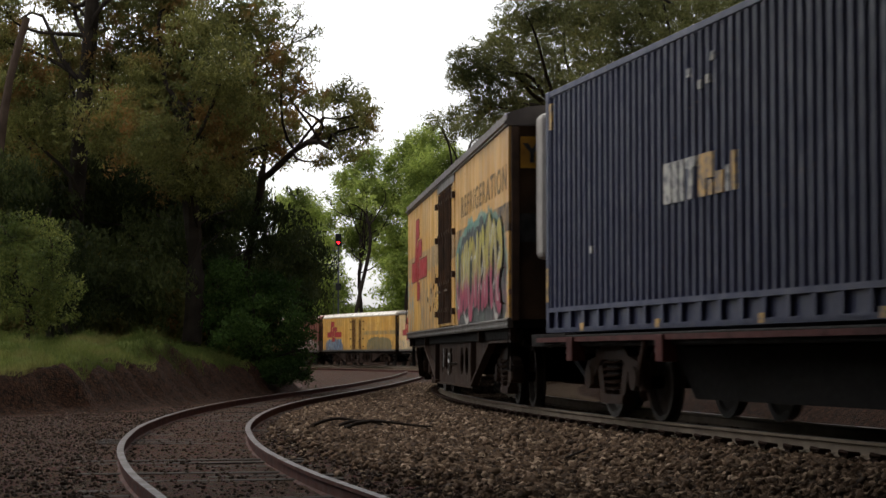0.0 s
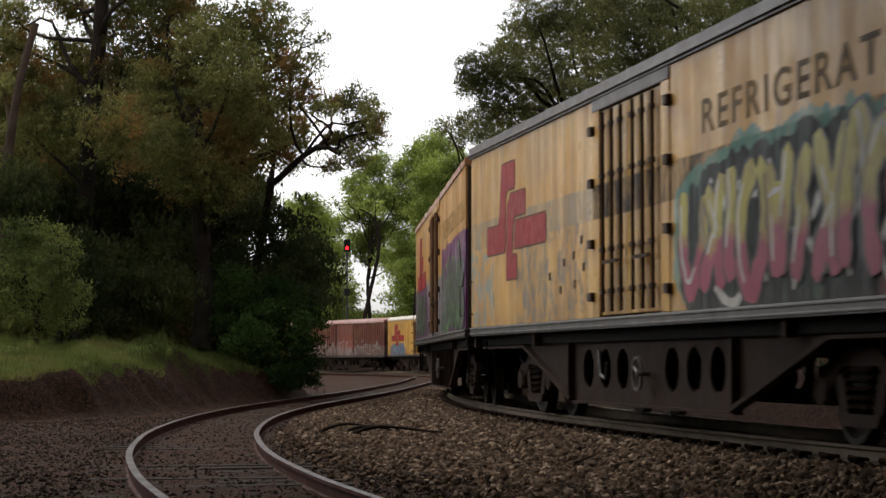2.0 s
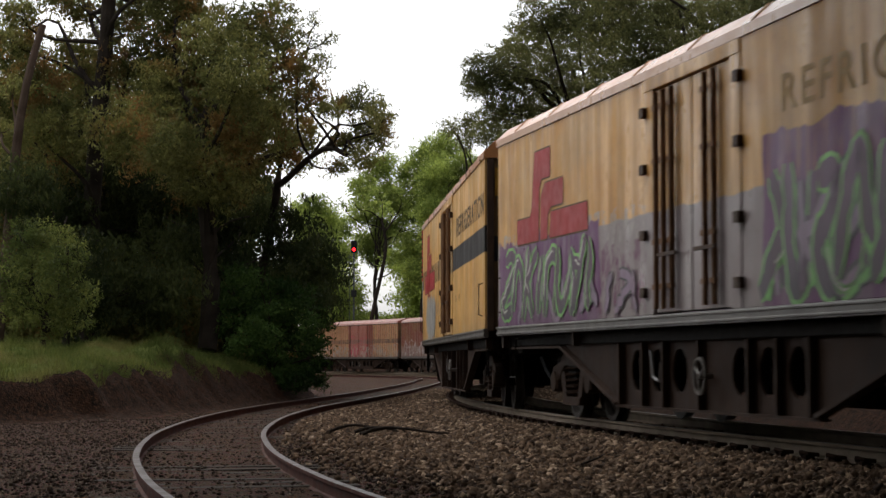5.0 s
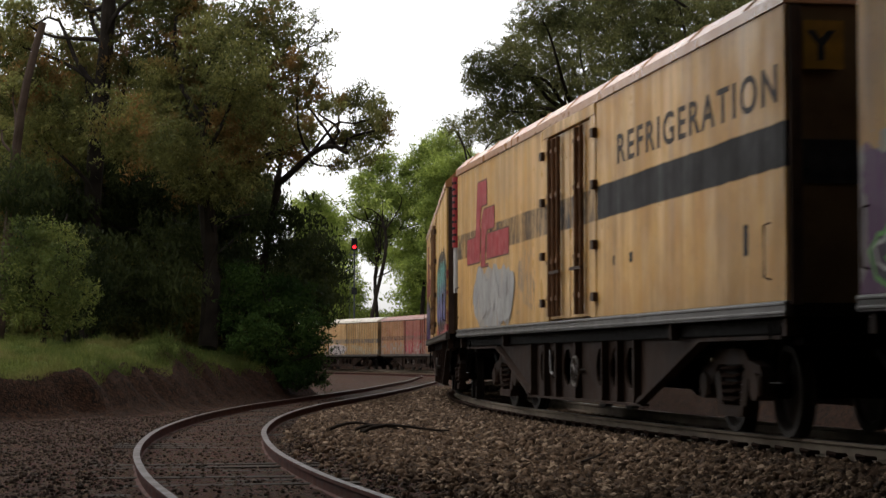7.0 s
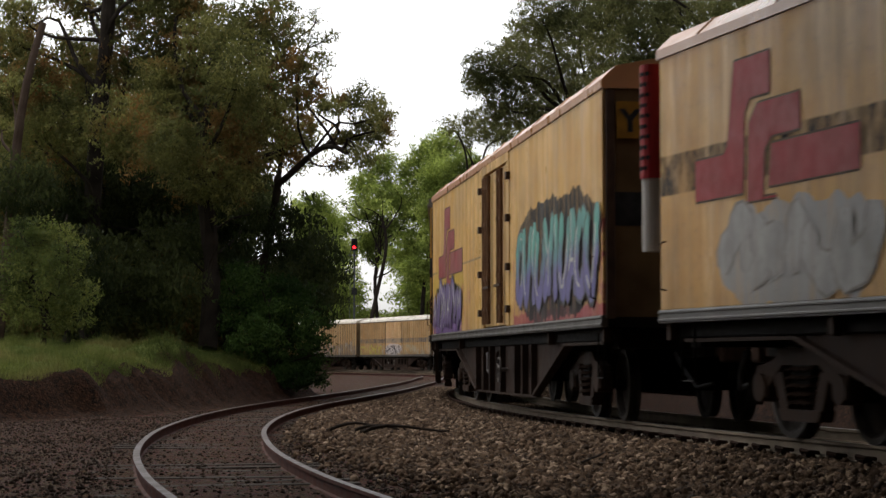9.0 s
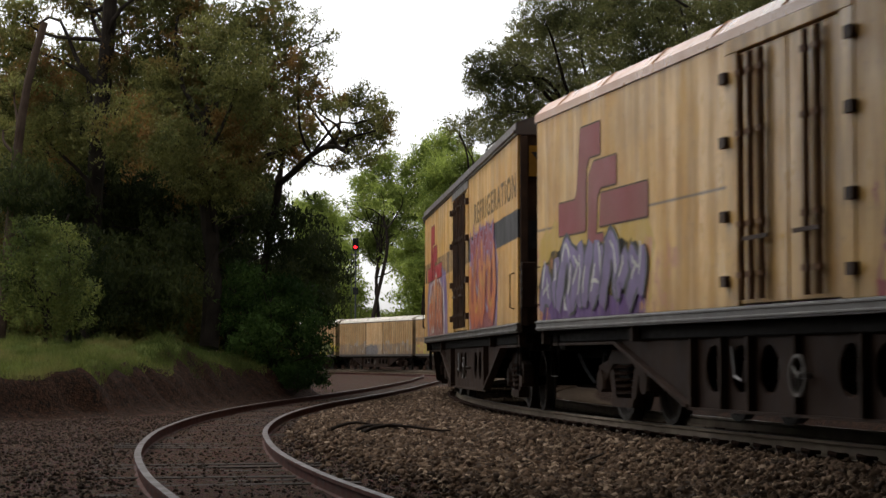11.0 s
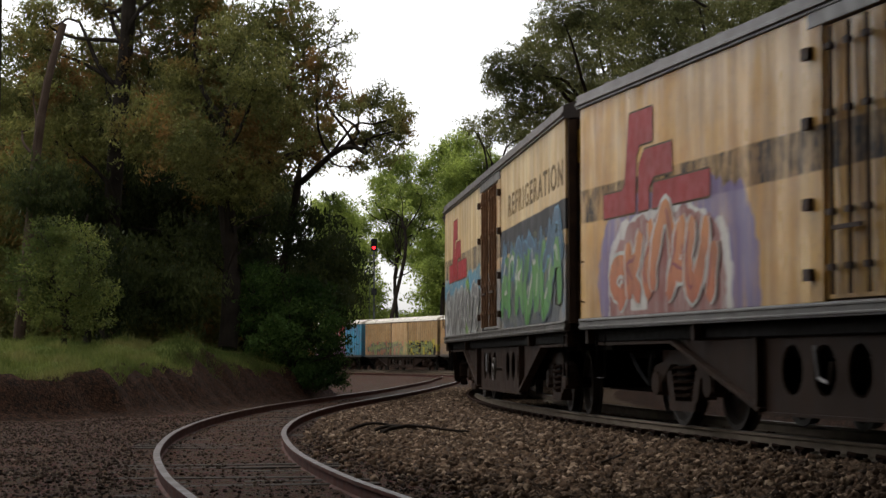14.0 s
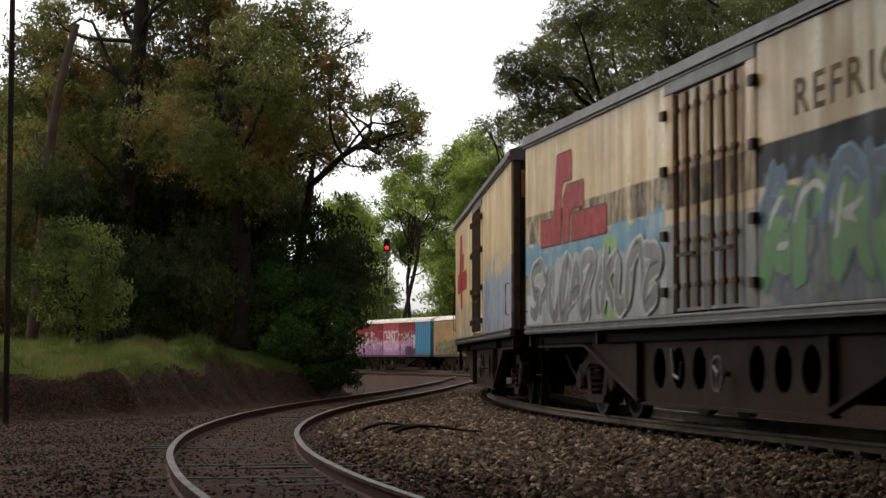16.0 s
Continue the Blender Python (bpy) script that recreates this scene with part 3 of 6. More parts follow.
def underframe(van, mat, ribs=False, length=18.0):
    SHORT = length / 18.3
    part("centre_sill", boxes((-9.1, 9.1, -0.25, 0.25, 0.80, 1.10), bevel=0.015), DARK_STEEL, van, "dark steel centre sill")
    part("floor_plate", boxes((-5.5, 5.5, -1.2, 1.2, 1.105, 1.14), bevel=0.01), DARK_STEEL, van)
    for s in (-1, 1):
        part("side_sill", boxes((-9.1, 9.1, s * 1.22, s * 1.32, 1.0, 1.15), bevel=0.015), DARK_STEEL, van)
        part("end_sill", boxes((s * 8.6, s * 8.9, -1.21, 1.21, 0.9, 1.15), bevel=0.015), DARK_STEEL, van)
    for s in (-1, 1):
        y = s * 1.27
        # deep side truss with a row of oval holes
        outline = [(-6.05, 1.0), (-3.25, 0.27), (3.25, 0.27), (6.05, 1.0)]
        holes = (-2.55, -1.75, -0.95, 1.05, 1.85, 2.65)
        bm = bmesh.new()
        z0, z1, n = 0.43, 0.93, 16
        a = [bm.verts.new((px, y, pz)) for px, pz in ((-6.05, 1.0), (-5.9, 0.93), (-3.25, 0.25), (3.25, 0.25), (5.9, 0.93), (6.05, 1.0))]
        edges = [bm.edges.new((a[i], a[(i + 1) % len(a)])) for i in range(len(a))]
        for hx in holes:
            v = [bm.verts.new((hx + 0.27 * math.cos(i * math.tau / n), y, 0.67 + 0.25 * math.sin(i * math.tau / n))) for i in range(n)]
            edges += [bm.edges.new((v[i], v[(i + 1) % n])) for i in range(n)]
        bmesh.ops.triangle_fill(bm, edges=edges, use_beauty=True)
        g = bmesh.ops.extrude_face_region(bm, geom=list(bm.faces))
        bmesh.ops.translate(bm, vec=(0, -s * 0.03, 0), verts=[v for v in g["geom"] if isinstance(v, bmesh.types.BMVert)])
        bmesh.ops.recalc_face_normals(bm, faces=bm.faces)
        box(bm, -3.3, 3.3, y - 0.05, y + 0.05, 0.225, 0.255)
        truss = part("side_truss", bm, mat, van, "dusty steel fish-belly side truss with oval holes")
        rows = [-2.15, -1.35, -0.1, 1.45, 2.25, 3.1, -3.1] if ribs else [-3.3, 3.3]
        for rx in rows:
            part("rib", boxes((rx - 0.03, rx + 0.03, y - 0.09, y + 0.04, 0.26, 1.0)), mat, truss)
        for sx in (-1, 1):
            fl = bmesh.new()
            plate(fl, [(sx * 3.25, 0.25), (sx * 5.95, 0.955), (sx * 8.7, 0.955), (sx * 8.7, 0.99), (sx * 5.9, 0.99), (sx * 3.22, 0.29)], y - 0.09, y + 0.03)
            part("flange", fl, mat, truss)
        hw = ring(bmesh.new(), (0.15, y + s * 0.14, 0.62), 0.20, 0.025, 0.03)
        for i in range(3):
            a = i * math.tau / 3 + 0.5
            cyl(hw, (0.15, y + s * 0.14, 0.62), (0.15 + 0.19 * math.cos(a), y + s * 0.14, 0.62 + 0.19 * math.sin(a)), 0.013, 6)
        cyl(hw, (0.15, y, 0.62), (0.15, y + s * 0.15, 0.62), 0.03, 8)
        part("hand_brake_wheel", hw, GREY_SILL, van, "pale hand brake wheel")
        part("brake_lever", tube(bmesh.new(), [(-1.9, y + s * 0.04, 0.9), (-1.75, y + s * 0.06, 0.6), (-1.5, y + s * 0.07, 0.55), (-1.45, y + s * 0.06, 0.75)], 0.02, 6), GREY_SILL, van)
    tank = cyl(bmesh.new(), (-2.4, 0.3, 0.62), (-0.8, 0.3, 0.62), 0.24, 16)
    part("brake_cylinder", tank, DARK_STEEL, van)
    part("air_tank", cyl(bmesh.new(), (0.9, -0.2, 0.6), (1.6, -0.2, 0.6), 0.2, 16), DARK_STEEL, van)
    for s in (-1, 1):
        cp = boxes((s * 9.05, s * 9.7, -0.09, 0.09, 0.80, 0.98), (s * 9.55, s * 9.78, -0.16, 0.12, 0.74, 1.02), bevel=0.03)
        part("coupler", cp, RUST, van, "knuckle coupler")
        part("brake_hose", tube(bmesh.new(), [(s * 9.0, -0.55, 0.85), (s * 9.25, -0.5, 0.65), (s * 9.5, -0.4, 0.45), (s * 9.65, -0.25, 0.5)], 0.025, 6), BLACK_PAINT, van)
        for y in (-1.36, 1.36):
            st = tube(bmesh.new(), [(s * 8.75, y, 1.1), (s * 8.75, y, 0.55), (s * 8.4, y, 0.55), (s * 8.4, y, 1.1)], 0.018, 6)
            part("step_iron", st, DARK_STEEL, van)
    # the drawing is 18.3 m long; bring it to the body's length, then add the bogies
    for me in {o.data for o in van.children_recursive}:
        me.transform(Matrix.Diagonal((SHORT, 1, 1, 1)) if not me.name.startswith("end_letter") else Matrix.Identity(4))
    for o in van.children_recursive:
        o.location.x *= SHORT
    bogie(van, -BOGIE_AT, FRAME_STEEL)
    bogie(van, BOGIE_AT, FRAME_STEEL)


def text_mesh(body, size, mat, name):
    cu = bpy.data.curves.new(name, "FONT")
    cu.body, cu.size, cu.extrude = body, size, 0.002
    cu.space_character, cu.offset = 1.25, 0.014
    ob = bpy.data.objects.new(name, cu)
    scene.collection.objects.link(ob)
    bpy.context.view_layer.update()
    me = bpy.data.meshes.new_from_object(ob.evaluated_get(bpy.context.evaluated_depsgraph_get()))
    bpy.data.objects.remove(ob)
    me.materials.clear()
    me.materials.append(mat)
    return me


def put_text(body, van, x0, x1, z0, z1, y, mat, name="lettering", label=""):
    me = text_mesh(body, 1.0, mat, name)
    co = np.empty(len(me.vertices) * 3)
    me.vertices.foreach_get("co", co)
    co = co.reshape(-1, 3)
    lo, hi = co.min(0), co.max(0)
    out = np.empty_like(co)
    out[:, 0] = x0 + (co[:, 0] - lo[0]) / (hi[0] - lo[0]) * (x1 - x0)
    out[:, 2] = z0 + (co[:, 1] - lo[1]) / (hi[1] - lo[1]) * (z1 - z0)
    out[:, 1] = y - (co[:, 2] - lo[2]) / (hi[2] - lo[2]) * 0.004
    me.vertices.foreach_set("co", out.reshape(-1))
    me.update()
    ob = new(name, me)
    ob.parent = van
    return tagged(ob, label)


def cut_below(o, z0):
    """The part of an outline above z0."""
    out = []
    for (ax, az), (bx, bz) in zip(o, o[1:] + o[:1]):
        if az >= z0:
            out.append((ax, az))
        if (az - z0) * (bz - z0) < 0:
            t = (z0 - az) / (bz - az)
            out.append((ax + t * (bx - ax), z0))
    return out


def badge(van, y, mat, line, z_low, dx=0.0):
    """The red angular emblem: a stepped stroke and two arms."""
    strokes = ([(-6.62, 3.78), (-5.75, 3.78), (-5.75, 3.36), (-6.22, 3.36), (-6.36, 3.22), (-6.40, 2.40), (-7.65, 2.40), (-7.65, 2.84), (-6.90, 2.84), (-6.80, 2.92)],
               [(-6.05, 3.28), (-5.07, 3.28), (-5.07, 2.92), (-5.72, 2.92), (-5.88, 2.80), (-5.92, 2.32), (-5.62, 2.32), (-5.62, 1.96), (-6.32, 1.96), (-6.26, 3.10)],
               [(-5.80, 2.42), (-5.72, 2.84), (-3.85, 2.84), (-3.85, 2.42)])
    for o in strokes:
        o = [(x - 0.25 + dx, 1.96 + (z - 1.96) * 0.94) for x, z in o]
        o = cut_below(o, z_low)
        if len(o) < 3:
            continue
        bm = bmesh.new()
        plate(bm, o, y, y - 0.006)
        part("emblem", bm, mat, van, "red angular emblem")
        e = bmesh.new()
        n = len(o)
        for i in range(n):
            p, q = Vector((o[i][0], 0, o[i][1])), Vector((o[(i + 1) % n][0], 0, o[(i + 1) % n][1]))
            d = (q - p).normalized()
            w = Vector((-d.z, 0, d.x)) * 0.022
            vs = [e.verts.new((v.x, y - 0.004, v.z)) for v in (p + w, q + w, q - w, p - w)]
            e.faces.new(vs)
        part("emblem_border", e, line, van)


def side_sheet(x0, x1, s, z0=SILL + 0.14, z1=EAVE):
    bm = boxes((x0, x1, s * (HALF_W - 0.05), s * HALF_W, z0, z1), bevel=0.008)
    return bm


def cargo_van(name, label, paint_mat, door_mat, kind, roof, end, text, emblem, frame_mat, text_mat, length):
    """A bogie refrigerated van. kind: 'flat' (dark cant rail) or 'peaked' (deep tan roof)."""
    van = tagged(new(name), label, "railway van", "vans of the freight train")
    for s in (-1, 1):
        part("side_panel", side_sheet(-9.15, -1.62, s), paint_mat, van)
        part("side_panel", side_sheet(1.62, 9.15, s), paint_mat, van)
        # door leaves
        for x0, x1 in ((-1.28, -0.02), (0.02, 1.28)):
            leaf = part("door_leaf", boxes((x0, x1, s * (HALF_W - 0.09), s * (HALF_W - 0.02), SILL + 0.16, EAVE - 0.16), bevel=0.01), door_mat, van, "stained van door leaf")
            for bx in ((x0 + 0.22, x0 + 0.62, x0 + 1.02) if kind == "flat" else ((x0 + 0.15, x0 + 0.42, x0 + 0.72) if x0 < 0 else (x0 + 0.55, x0 + 0.85))):
                yy = s * (HALF_W + 0.03)
                b = cyl(bmesh.new(), (bx, yy, SILL + 0.2), (bx, yy, EAVE - 0.2), 0.024 if kind == "flat" else 0.034, 8)
                for zz in (1.6, 2.1, 3.0, 3.6):
                    box(b, bx - 0.06, bx + 0.06, yy - 0.035, yy + 0.02, zz - 0.03, zz + 0.03)
                part("locking_bar", b, DOOR_BAR if kind == "flat" and "green" not in label else BAR_BROWN, leaf)
            part("door_handle", boxes((x0 + 0.3, x0 + 0.95, s * (HALF_W + 0.06) - 0.015, s * (HALF_W + 0.06) + 0.015, 1.93, 1.97)), DOOR_BAR, leaf)
        for x0 in (-1.62, 1.30):
            part("door_post", boxes((x0, x0 + 0.32, s * (HALF_W - 0.06), s * (HALF_W + 0.012), SILL + 0.14, EAVE - 0.1), bevel=0.008), door_mat, van)
        part("door_header", boxes((-1.62, 1.62, s * (HALF_W - 0.06), s * (HALF_W + 0.02), EAVE - 0.15, EAVE), bevel=0.01), ROOF_DARK if kind == "flat" else door_mat, van)
        for hx in (-1.6, 1.6):
            for hz in (1.55, 2.2, 2.95, 3.6):
                hg = box(bmesh.new(), hx - 0.08, hx + 0.08, s * (HALF_W + 0.03) - 0.035, s * (HALF_W + 0.03) + 0.03, hz - 0.055, hz + 0.055)
                part("hinge", hg, DOOR_BAR, van)
        sl = boxes((-9.17, 9.17, s * (HALF_W - 0.06), s * (HALF_W + 0.015), SILL, SILL + 0.14), bevel=0.006)
        for zz in (0.02, 0.10):
            part("rub_strip", boxes((-9.17, 9.17, s * (HALF_W + 0.015), s * (HALF_W + 0.03), SILL + zz, SILL + zz + 0.028), bevel=0.006), GREY_SILL, van)
        part("sill", sl, GREY_SILL, van, "grime-covered steel sill")
        for bx in (-9.0, -5.0, 5.0, 9.0):
            part("bracket", boxes((bx - 0.05, bx + 0.05, s * (HALF_W - 0.12), s * (HALF_W - 0.03), 0.98, SILL)), frame_mat, van)
        for hx in (-9.0, 8.7):
            hr = tube(bmesh.new(), [(hx, s * HALF_W, 1.5), (hx, s * (HALF_W + 0.06), 1.52), (hx, s * (HALF_W + 0.06), 2.0), (hx, s * HALF_W, 2.02)], 0.012, 6)
            part("grab_rail", hr, DOOR_BAR, van)
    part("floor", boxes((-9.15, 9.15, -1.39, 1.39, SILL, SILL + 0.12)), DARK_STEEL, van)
    for s in (-1, 1):
        part("end_wall", boxes((s * 9.08, s * 9.15, -1.39, 1.39, SILL + 0.12, EAVE), bevel=0.005), end, van, "rust-stained van end wall, coloured darker for gap shade")
        for yy in (-1.36, -0.5, 0.5, 1.36):
            part("end_post", boxes((s * 9.15, s * 9.21, yy - 0.055, yy + 0.055, SILL + 0.1, EAVE - 0.02), bevel=0.01), DOOR_BAR, van)
        part("end_sign", boxes((s * 9.212, s * 9.222, -1.29, -0.91, EAVE - 0.60, EAVE - 0.16)), YELLOW, van, "small yellow end plate with a black letter Y")
        part("end_band", boxes((s * 9.152, s * 9.162, -1.30, 1.30, 2.35, 2.75)), BLACK_PAINT, van)
        lad = bmesh.new()
        for zz in np.arange(1.5, 3.9, 0.35):
            cyl(lad, (s * 9.27, 0.62, zz), (s * 9.27, 1.05, zz), 0.012, 6)
        for yy in (0.62, 1.05):
            cyl(lad, (s * 9.27, yy, 1.3), (s * 9.27, yy, 3.95), 0.014, 6)
        part("end_ladder", lad, DOOR_BAR, van)
    # letter Y on the front plate
    me = text_mesh("Y", 0.36, BLACK_PAINT, "end_letter")
    ly = new("end_letter", me)
    ly.parent = van
    ly.matrix_local = pose(9.224, -1.235, EAVE - 0.51, 90, 0, 90)
    # roof
    bm = bmesh.new()
    if kind == "flat":
        prof = [(-HALF_W - 0.03, EAVE), (-HALF_W - 0.03, EAVE + 0.17), (-1.2, EAVE + 0.26), (-0.6, EAVE + 0.32), (0, EAVE + 0.34), (0.6, EAVE + 0.32), (1.2, EAVE + 0.26), (HALF_W + 0.03, EAVE + 0.17), (HALF_W + 0.03, EAVE)]
    else:
        prof = [(-HALF_W - 0.02, EAVE), (-HALF_W - 0.02, EAVE + 0.10), (-HALF_W + 0.16, EAVE + 0.27), (-0.7, EAVE + 0.38), (0, EAVE + 0.42), (0.7, EAVE + 0.38), (HALF_W - 0.16, EAVE + 0.27), (HALF_W + 0.02, EAVE + 0.10), (HALF_W + 0.02, EAVE)]
    a = [bm.verts.new((-9.2, y, z)) for y, z in prof]
    b = [bm.verts.new((9.2, y, z)) for y, z in prof]
    bm.faces.new(a)
    bm.faces.new(b[::-1])
    for i in range(len(prof)):
        j = (i + 1) % len(prof)
        bm.faces.new((a[i], b[i], b[j], a[j]))
    bmesh.ops.recalc_face_normals(bm, faces=bm.faces)
    rf = part("roof", bm, roof, van, "weathered van roof")
    for rx in np.arange(-8, 9, 2.0):
        sm = bmesh.new()
        for (y0, z0), (y1, z1) in zip(prof[1:7], prof[2:8]):
            cyl(sm, (rx, y0, z0 + 0.004), (rx, y1, z1 + 0.004), 0.014, 5)
        part("roof_seam", sm, roof, rf)
    if kind == "flat":
        for s in (-1, 1):
            part("rain_gutter", boxes((-9.2, 9.2, s * (HALF_W + 0.03) - 0.0, s * (HALF_W + 0.06), EAVE + 0.03, EAVE + 0.07), bevel=0.006), ROOF_DARK, van)
    if kind == "flat" and "orange" in label:
        bx = part("end_box", boxes((9.21, 9.42, -1.42, -1.12, 1.5, 2.15), bevel=0.015), FRAME_STEEL, van, "grimy slatted steel box on the van end")
        for zz in np.arange(1.55, 2.1, 0.12):
            part("slat", boxes((9.22, 9.41, -1.432, -1.42, zz, zz + 0.07)), END_DIRT_SHADE, bx)
    if emblem:
        badge(van, -HALF_W - 0.001, SIGN_OLD if "teal" in label else SIGN_RED, SIGN_LINE, *emblem)
    if text:
        put_text("REFRIGERATION", van, 2.75, 8.95, 3.10, 3.46, -HALF_W - 0.001, text_mat, "lettering", "faded capital lettering on the van side")
    underframe(van, frame_mat, kind == "peaked", length)
    return van



def L(*r):
    """A paint layer, with what is left out filled in."""
    r = list(r) + [None] * (8 - len(r))
    r[5] = 0.0 if r[5] is None else r[5]
    r[6] = r[6] or ""
    return tuple(r)


BLACK = (0.012, 0.011, 0.012)
STRIPES = [L(-9.2, -1.6, 2.5, 2.92, STRIPE, 0.015, "worn"), L(1.6, 9.2, 2.5, 2.92, STRIPE, 0.015, "")]
LAYERS = {
    "A": [L(-9.2, -1.6, 2.5, 2.92, (0.30, 0.24, 0.15), 0.02, "worn"), L(1.6, 9.2, 2.5, 2.92, STRIPE, 0.02, "worn"),
          L(-5.9, -1.9, 1.2, 2.5, (0.24, 0.19, 0.13), 0.3, "flake"), L(-9.2, -7.4, 1.3, 2.5, (0.22, 0.36, 0.38), 0.35, "flake"),
          L(1.7, 8.95, 0.9, 2.98, (0.10, 0.26, 0.20), 0.3, "blob"), L(2.0, 8.8, 0.9, 2.85, BLACK, 0.28, "blob"),
          L(7.0, 9.2, 1.2, 2.6, (0.22, 0.10, 0.11), 0.3, "flake")],
    "B": [L(-9.2, 9.2, 1.1, 2.45, (0.30, 0.24, 0.24), 0.06), L(-9.2, -1.6, 2.2, 2.6, (0.42, 0.38, 0.34), 0.12, "flake"),
          L(2.2, 9.2, 1.1, 2.95, (0.15, 0.025, 0.14), 0.12), L(-9.0, -3.6, 1.1, 2.5, (0.15, 0.03, 0.14), 0.25), L(-3.8, -1.6, 1.1, 2.2, (0.16, 0.035, 0.10), 0.2, "flake"),
          L(6.4, 9.0, 1.9, 2.8, (0.42, 0.36, 0.42), 0.25, "flake")],
    "C": STRIPES + [L(-7.2, -3.9, 1.25, 2.25, (0.42, 0.40, 0.38), 0.22, "blob"), L(-3.6, -2.2, 1.5, 2.3, (0.30, 0.20, 0.12), 0.3, "flake"),
                    L(7.6, 7.75, 1.75, 2.05, BLACK, 0.01), L(2.4, 2.5, 1.9, 2.02, BLACK, 0.01), L(3.2, 3.35, 1.9, 2.02, BLACK, 0.01)],
    "D": [L(-9.2, -1.6, 2.49, 2.52, (0.25, 0.17, 0.09), 0.0), L(2.0, 9.0, 1.1, 2.4, (0.42, 0.10, 0.10), 0.4, "flake"), L(2.0, 9.0, 1.1, 1.45, (0.45, 0.06, 0.07), 0.12),
          L(2.2, 8.7, 1.3, 2.95, BLACK, 0.22, "blob"), L(-8.9, -3.9, 1.1, 2.62, (0.62, 0.40, 0.05), 0.3, "blob"), L(-8.8, -4.2, 0.9, 2.25, BLACK, 0.28, "blob"), L(-8.7, -4.2, 1.1, 1.55, (0.17, 0.08, 0.27), 0.12), L(-9.1, -8.2, 1.2, 2.2, (0.60, 0.25, 0.12), 0.4, "flake"), L(-4.4, -3.2, 1.2, 2.2, (0.62, 0.30, 0.15), 0.5, "flake"), L(-7.6, -7.0, 1.40, 1.62, (0.7, 0.68, 0.65), 0.02)],
    "E": STRIPES + [L(-8.3, -2.9, 0.7, 2.72, (0.20, 0.13, 0.30), 0.3, "blob"), L(-7.9, -3.7, 0.7, 2.48, (0.72, 0.66, 0.60), 0.25, "blob"), L(-7.8, -3.8, 0.7, 2.40, (0.30, 0.06, 0.04), 0.25, "blob"), L(1.8, 6.4, 0.7, 2.98, (0.24, 0.17, 0.36), 0.3, "blob"), L(2.0, 5.9, 0.8, 2.95, (0.34, 0.05, 0.04), 0.25, "blob"), L(-7.0, -6.4, 1.35, 1.6, (0.72, 0.68, 0.62), 0.02)],
    "F": STRIPES + [L(-9.2, 9.2, 1.1, 2.32, (0.24, 0.235, 0.225), 0.1), L(-9.2, -1.6, 2.05, 2.5, (0.10, 0.30, 0.42), 0.2), L(-8.9, -1.7, 1.1, 2.2, (0.42, 0.42, 0.40), 0.2, "blob"), L(-4.6, -3.7, 1.1, 2.35, (0.24, 0.42, 0.07), 0.18, "blob"),
                    L(1.6, 9.0, 1.1, 2.6, (0.08, 0.17, 0.28), 0.3, "flake"), L(1.7, 8.8, 1.1, 2.55, (0.05, 0.06, 0.08), 0.25, "blob"), L(1.8, 8.7, 1.4, 2.55, (0.16, 0.17, 0.09), 0.4, "flake"), L(-9.0, -8.0, 1.3, 1.75, (0.62, 0.60, 0.57), 0.05)],
    "G": [L(-9.2, -1.6, 1.1, 2.0, (0.30, 0.28, 0.25), 0.25, "flake"), L(1.6, 9.2, 1.1, 2.3, (0.38, 0.38, 0.42), 0.3), L(2.0, 9.0, 1.1, 2.7, (0.12, 0.30, 0.36), 0.3, "letters", (2.2, 0.3, 0.14)), L(2.0, 9.0, 1.1, 2.2, (0.26, 0.15, 0.28), 0.3, "letters", (2.4, 0.35, 0.2))],
    "H": [L(-8.2, -3.6, 0.7, 2.2, (0.10, 0.15, 0.23), 0.3, "blob"), L(2.4, 8.2, 0.7, 2.3, (0.20, 0.17, 0.09), 0.2, "blob"), L(-7.9, -4.0, 1.2, 2.2, (0.25, 0.33, 0.42), 0.2, "outline", (1.6, 0.6, 0.07)), L(1.6, 9.2, 2.5, 2.8, (0.3, 0.22, 0.11), 0.02, "worn")],
}
VAN_SPECS = (
    ("A", "cream refrigerated van with red emblem and yellow-red graffiti", CREAM, CREAM2, "flat", ROOF_DARK, END_DIRT_SHADE, FADED, FRAME_STEEL, True),
    ("B", "cream tan-roofed van with purple and green graffiti", (0.46, 0.22, 0.046), (0.56, 0.30, 0.072), "peaked", ROOF_CREAM, BLACK_PAINT, GHOST, BROWN_FRAME, True),
    ("C", "clean cream refrigerated van with black stripe and lettering", (0.49, 0.25, 0.056), (0.60, 0.345, 0.10), "peaked", ROOF_CREAM, END_CREAM_SHADE, LETTER_BLACK, BROWN_FRAME, True),
    ("D", "cream van with teal and violet graffiti along its side", (0.51, 0.275, 0.064), (0.61, 0.365, 0.105), "peaked", ROOF_CREAM, END_CREAM_SHADE, GHOST, BROWN_FRAME, False),
    ("E", "cream refrigerated van with orange and violet graffiti", CREAM, CREAM2, "flat", ROOF_DARK, END_DIRT_SHADE, FADED, FRAME_STEEL, True),
    ("F", "pale cream van with green, blue and grey graffiti", PALE, PALE2, "flat", ROOF_DARK, END_DIRT_SHADE, FADED, FRAME_STEEL, True),
    ("G", "stained cream van with streaky blue-violet graffiti", PALE, PALE2, "flat", ROOF_DARK, END_DIRT_SHADE, GHOST, FRAME_STEEL, False),
    ("H", "cream pale-roofed van with a slate-blue graffiti patch", CREAM, CREAM2, "peaked", ROOF_PALE, END_CREAM_SHADE, GHOST, BROWN_FRAME, False),
)
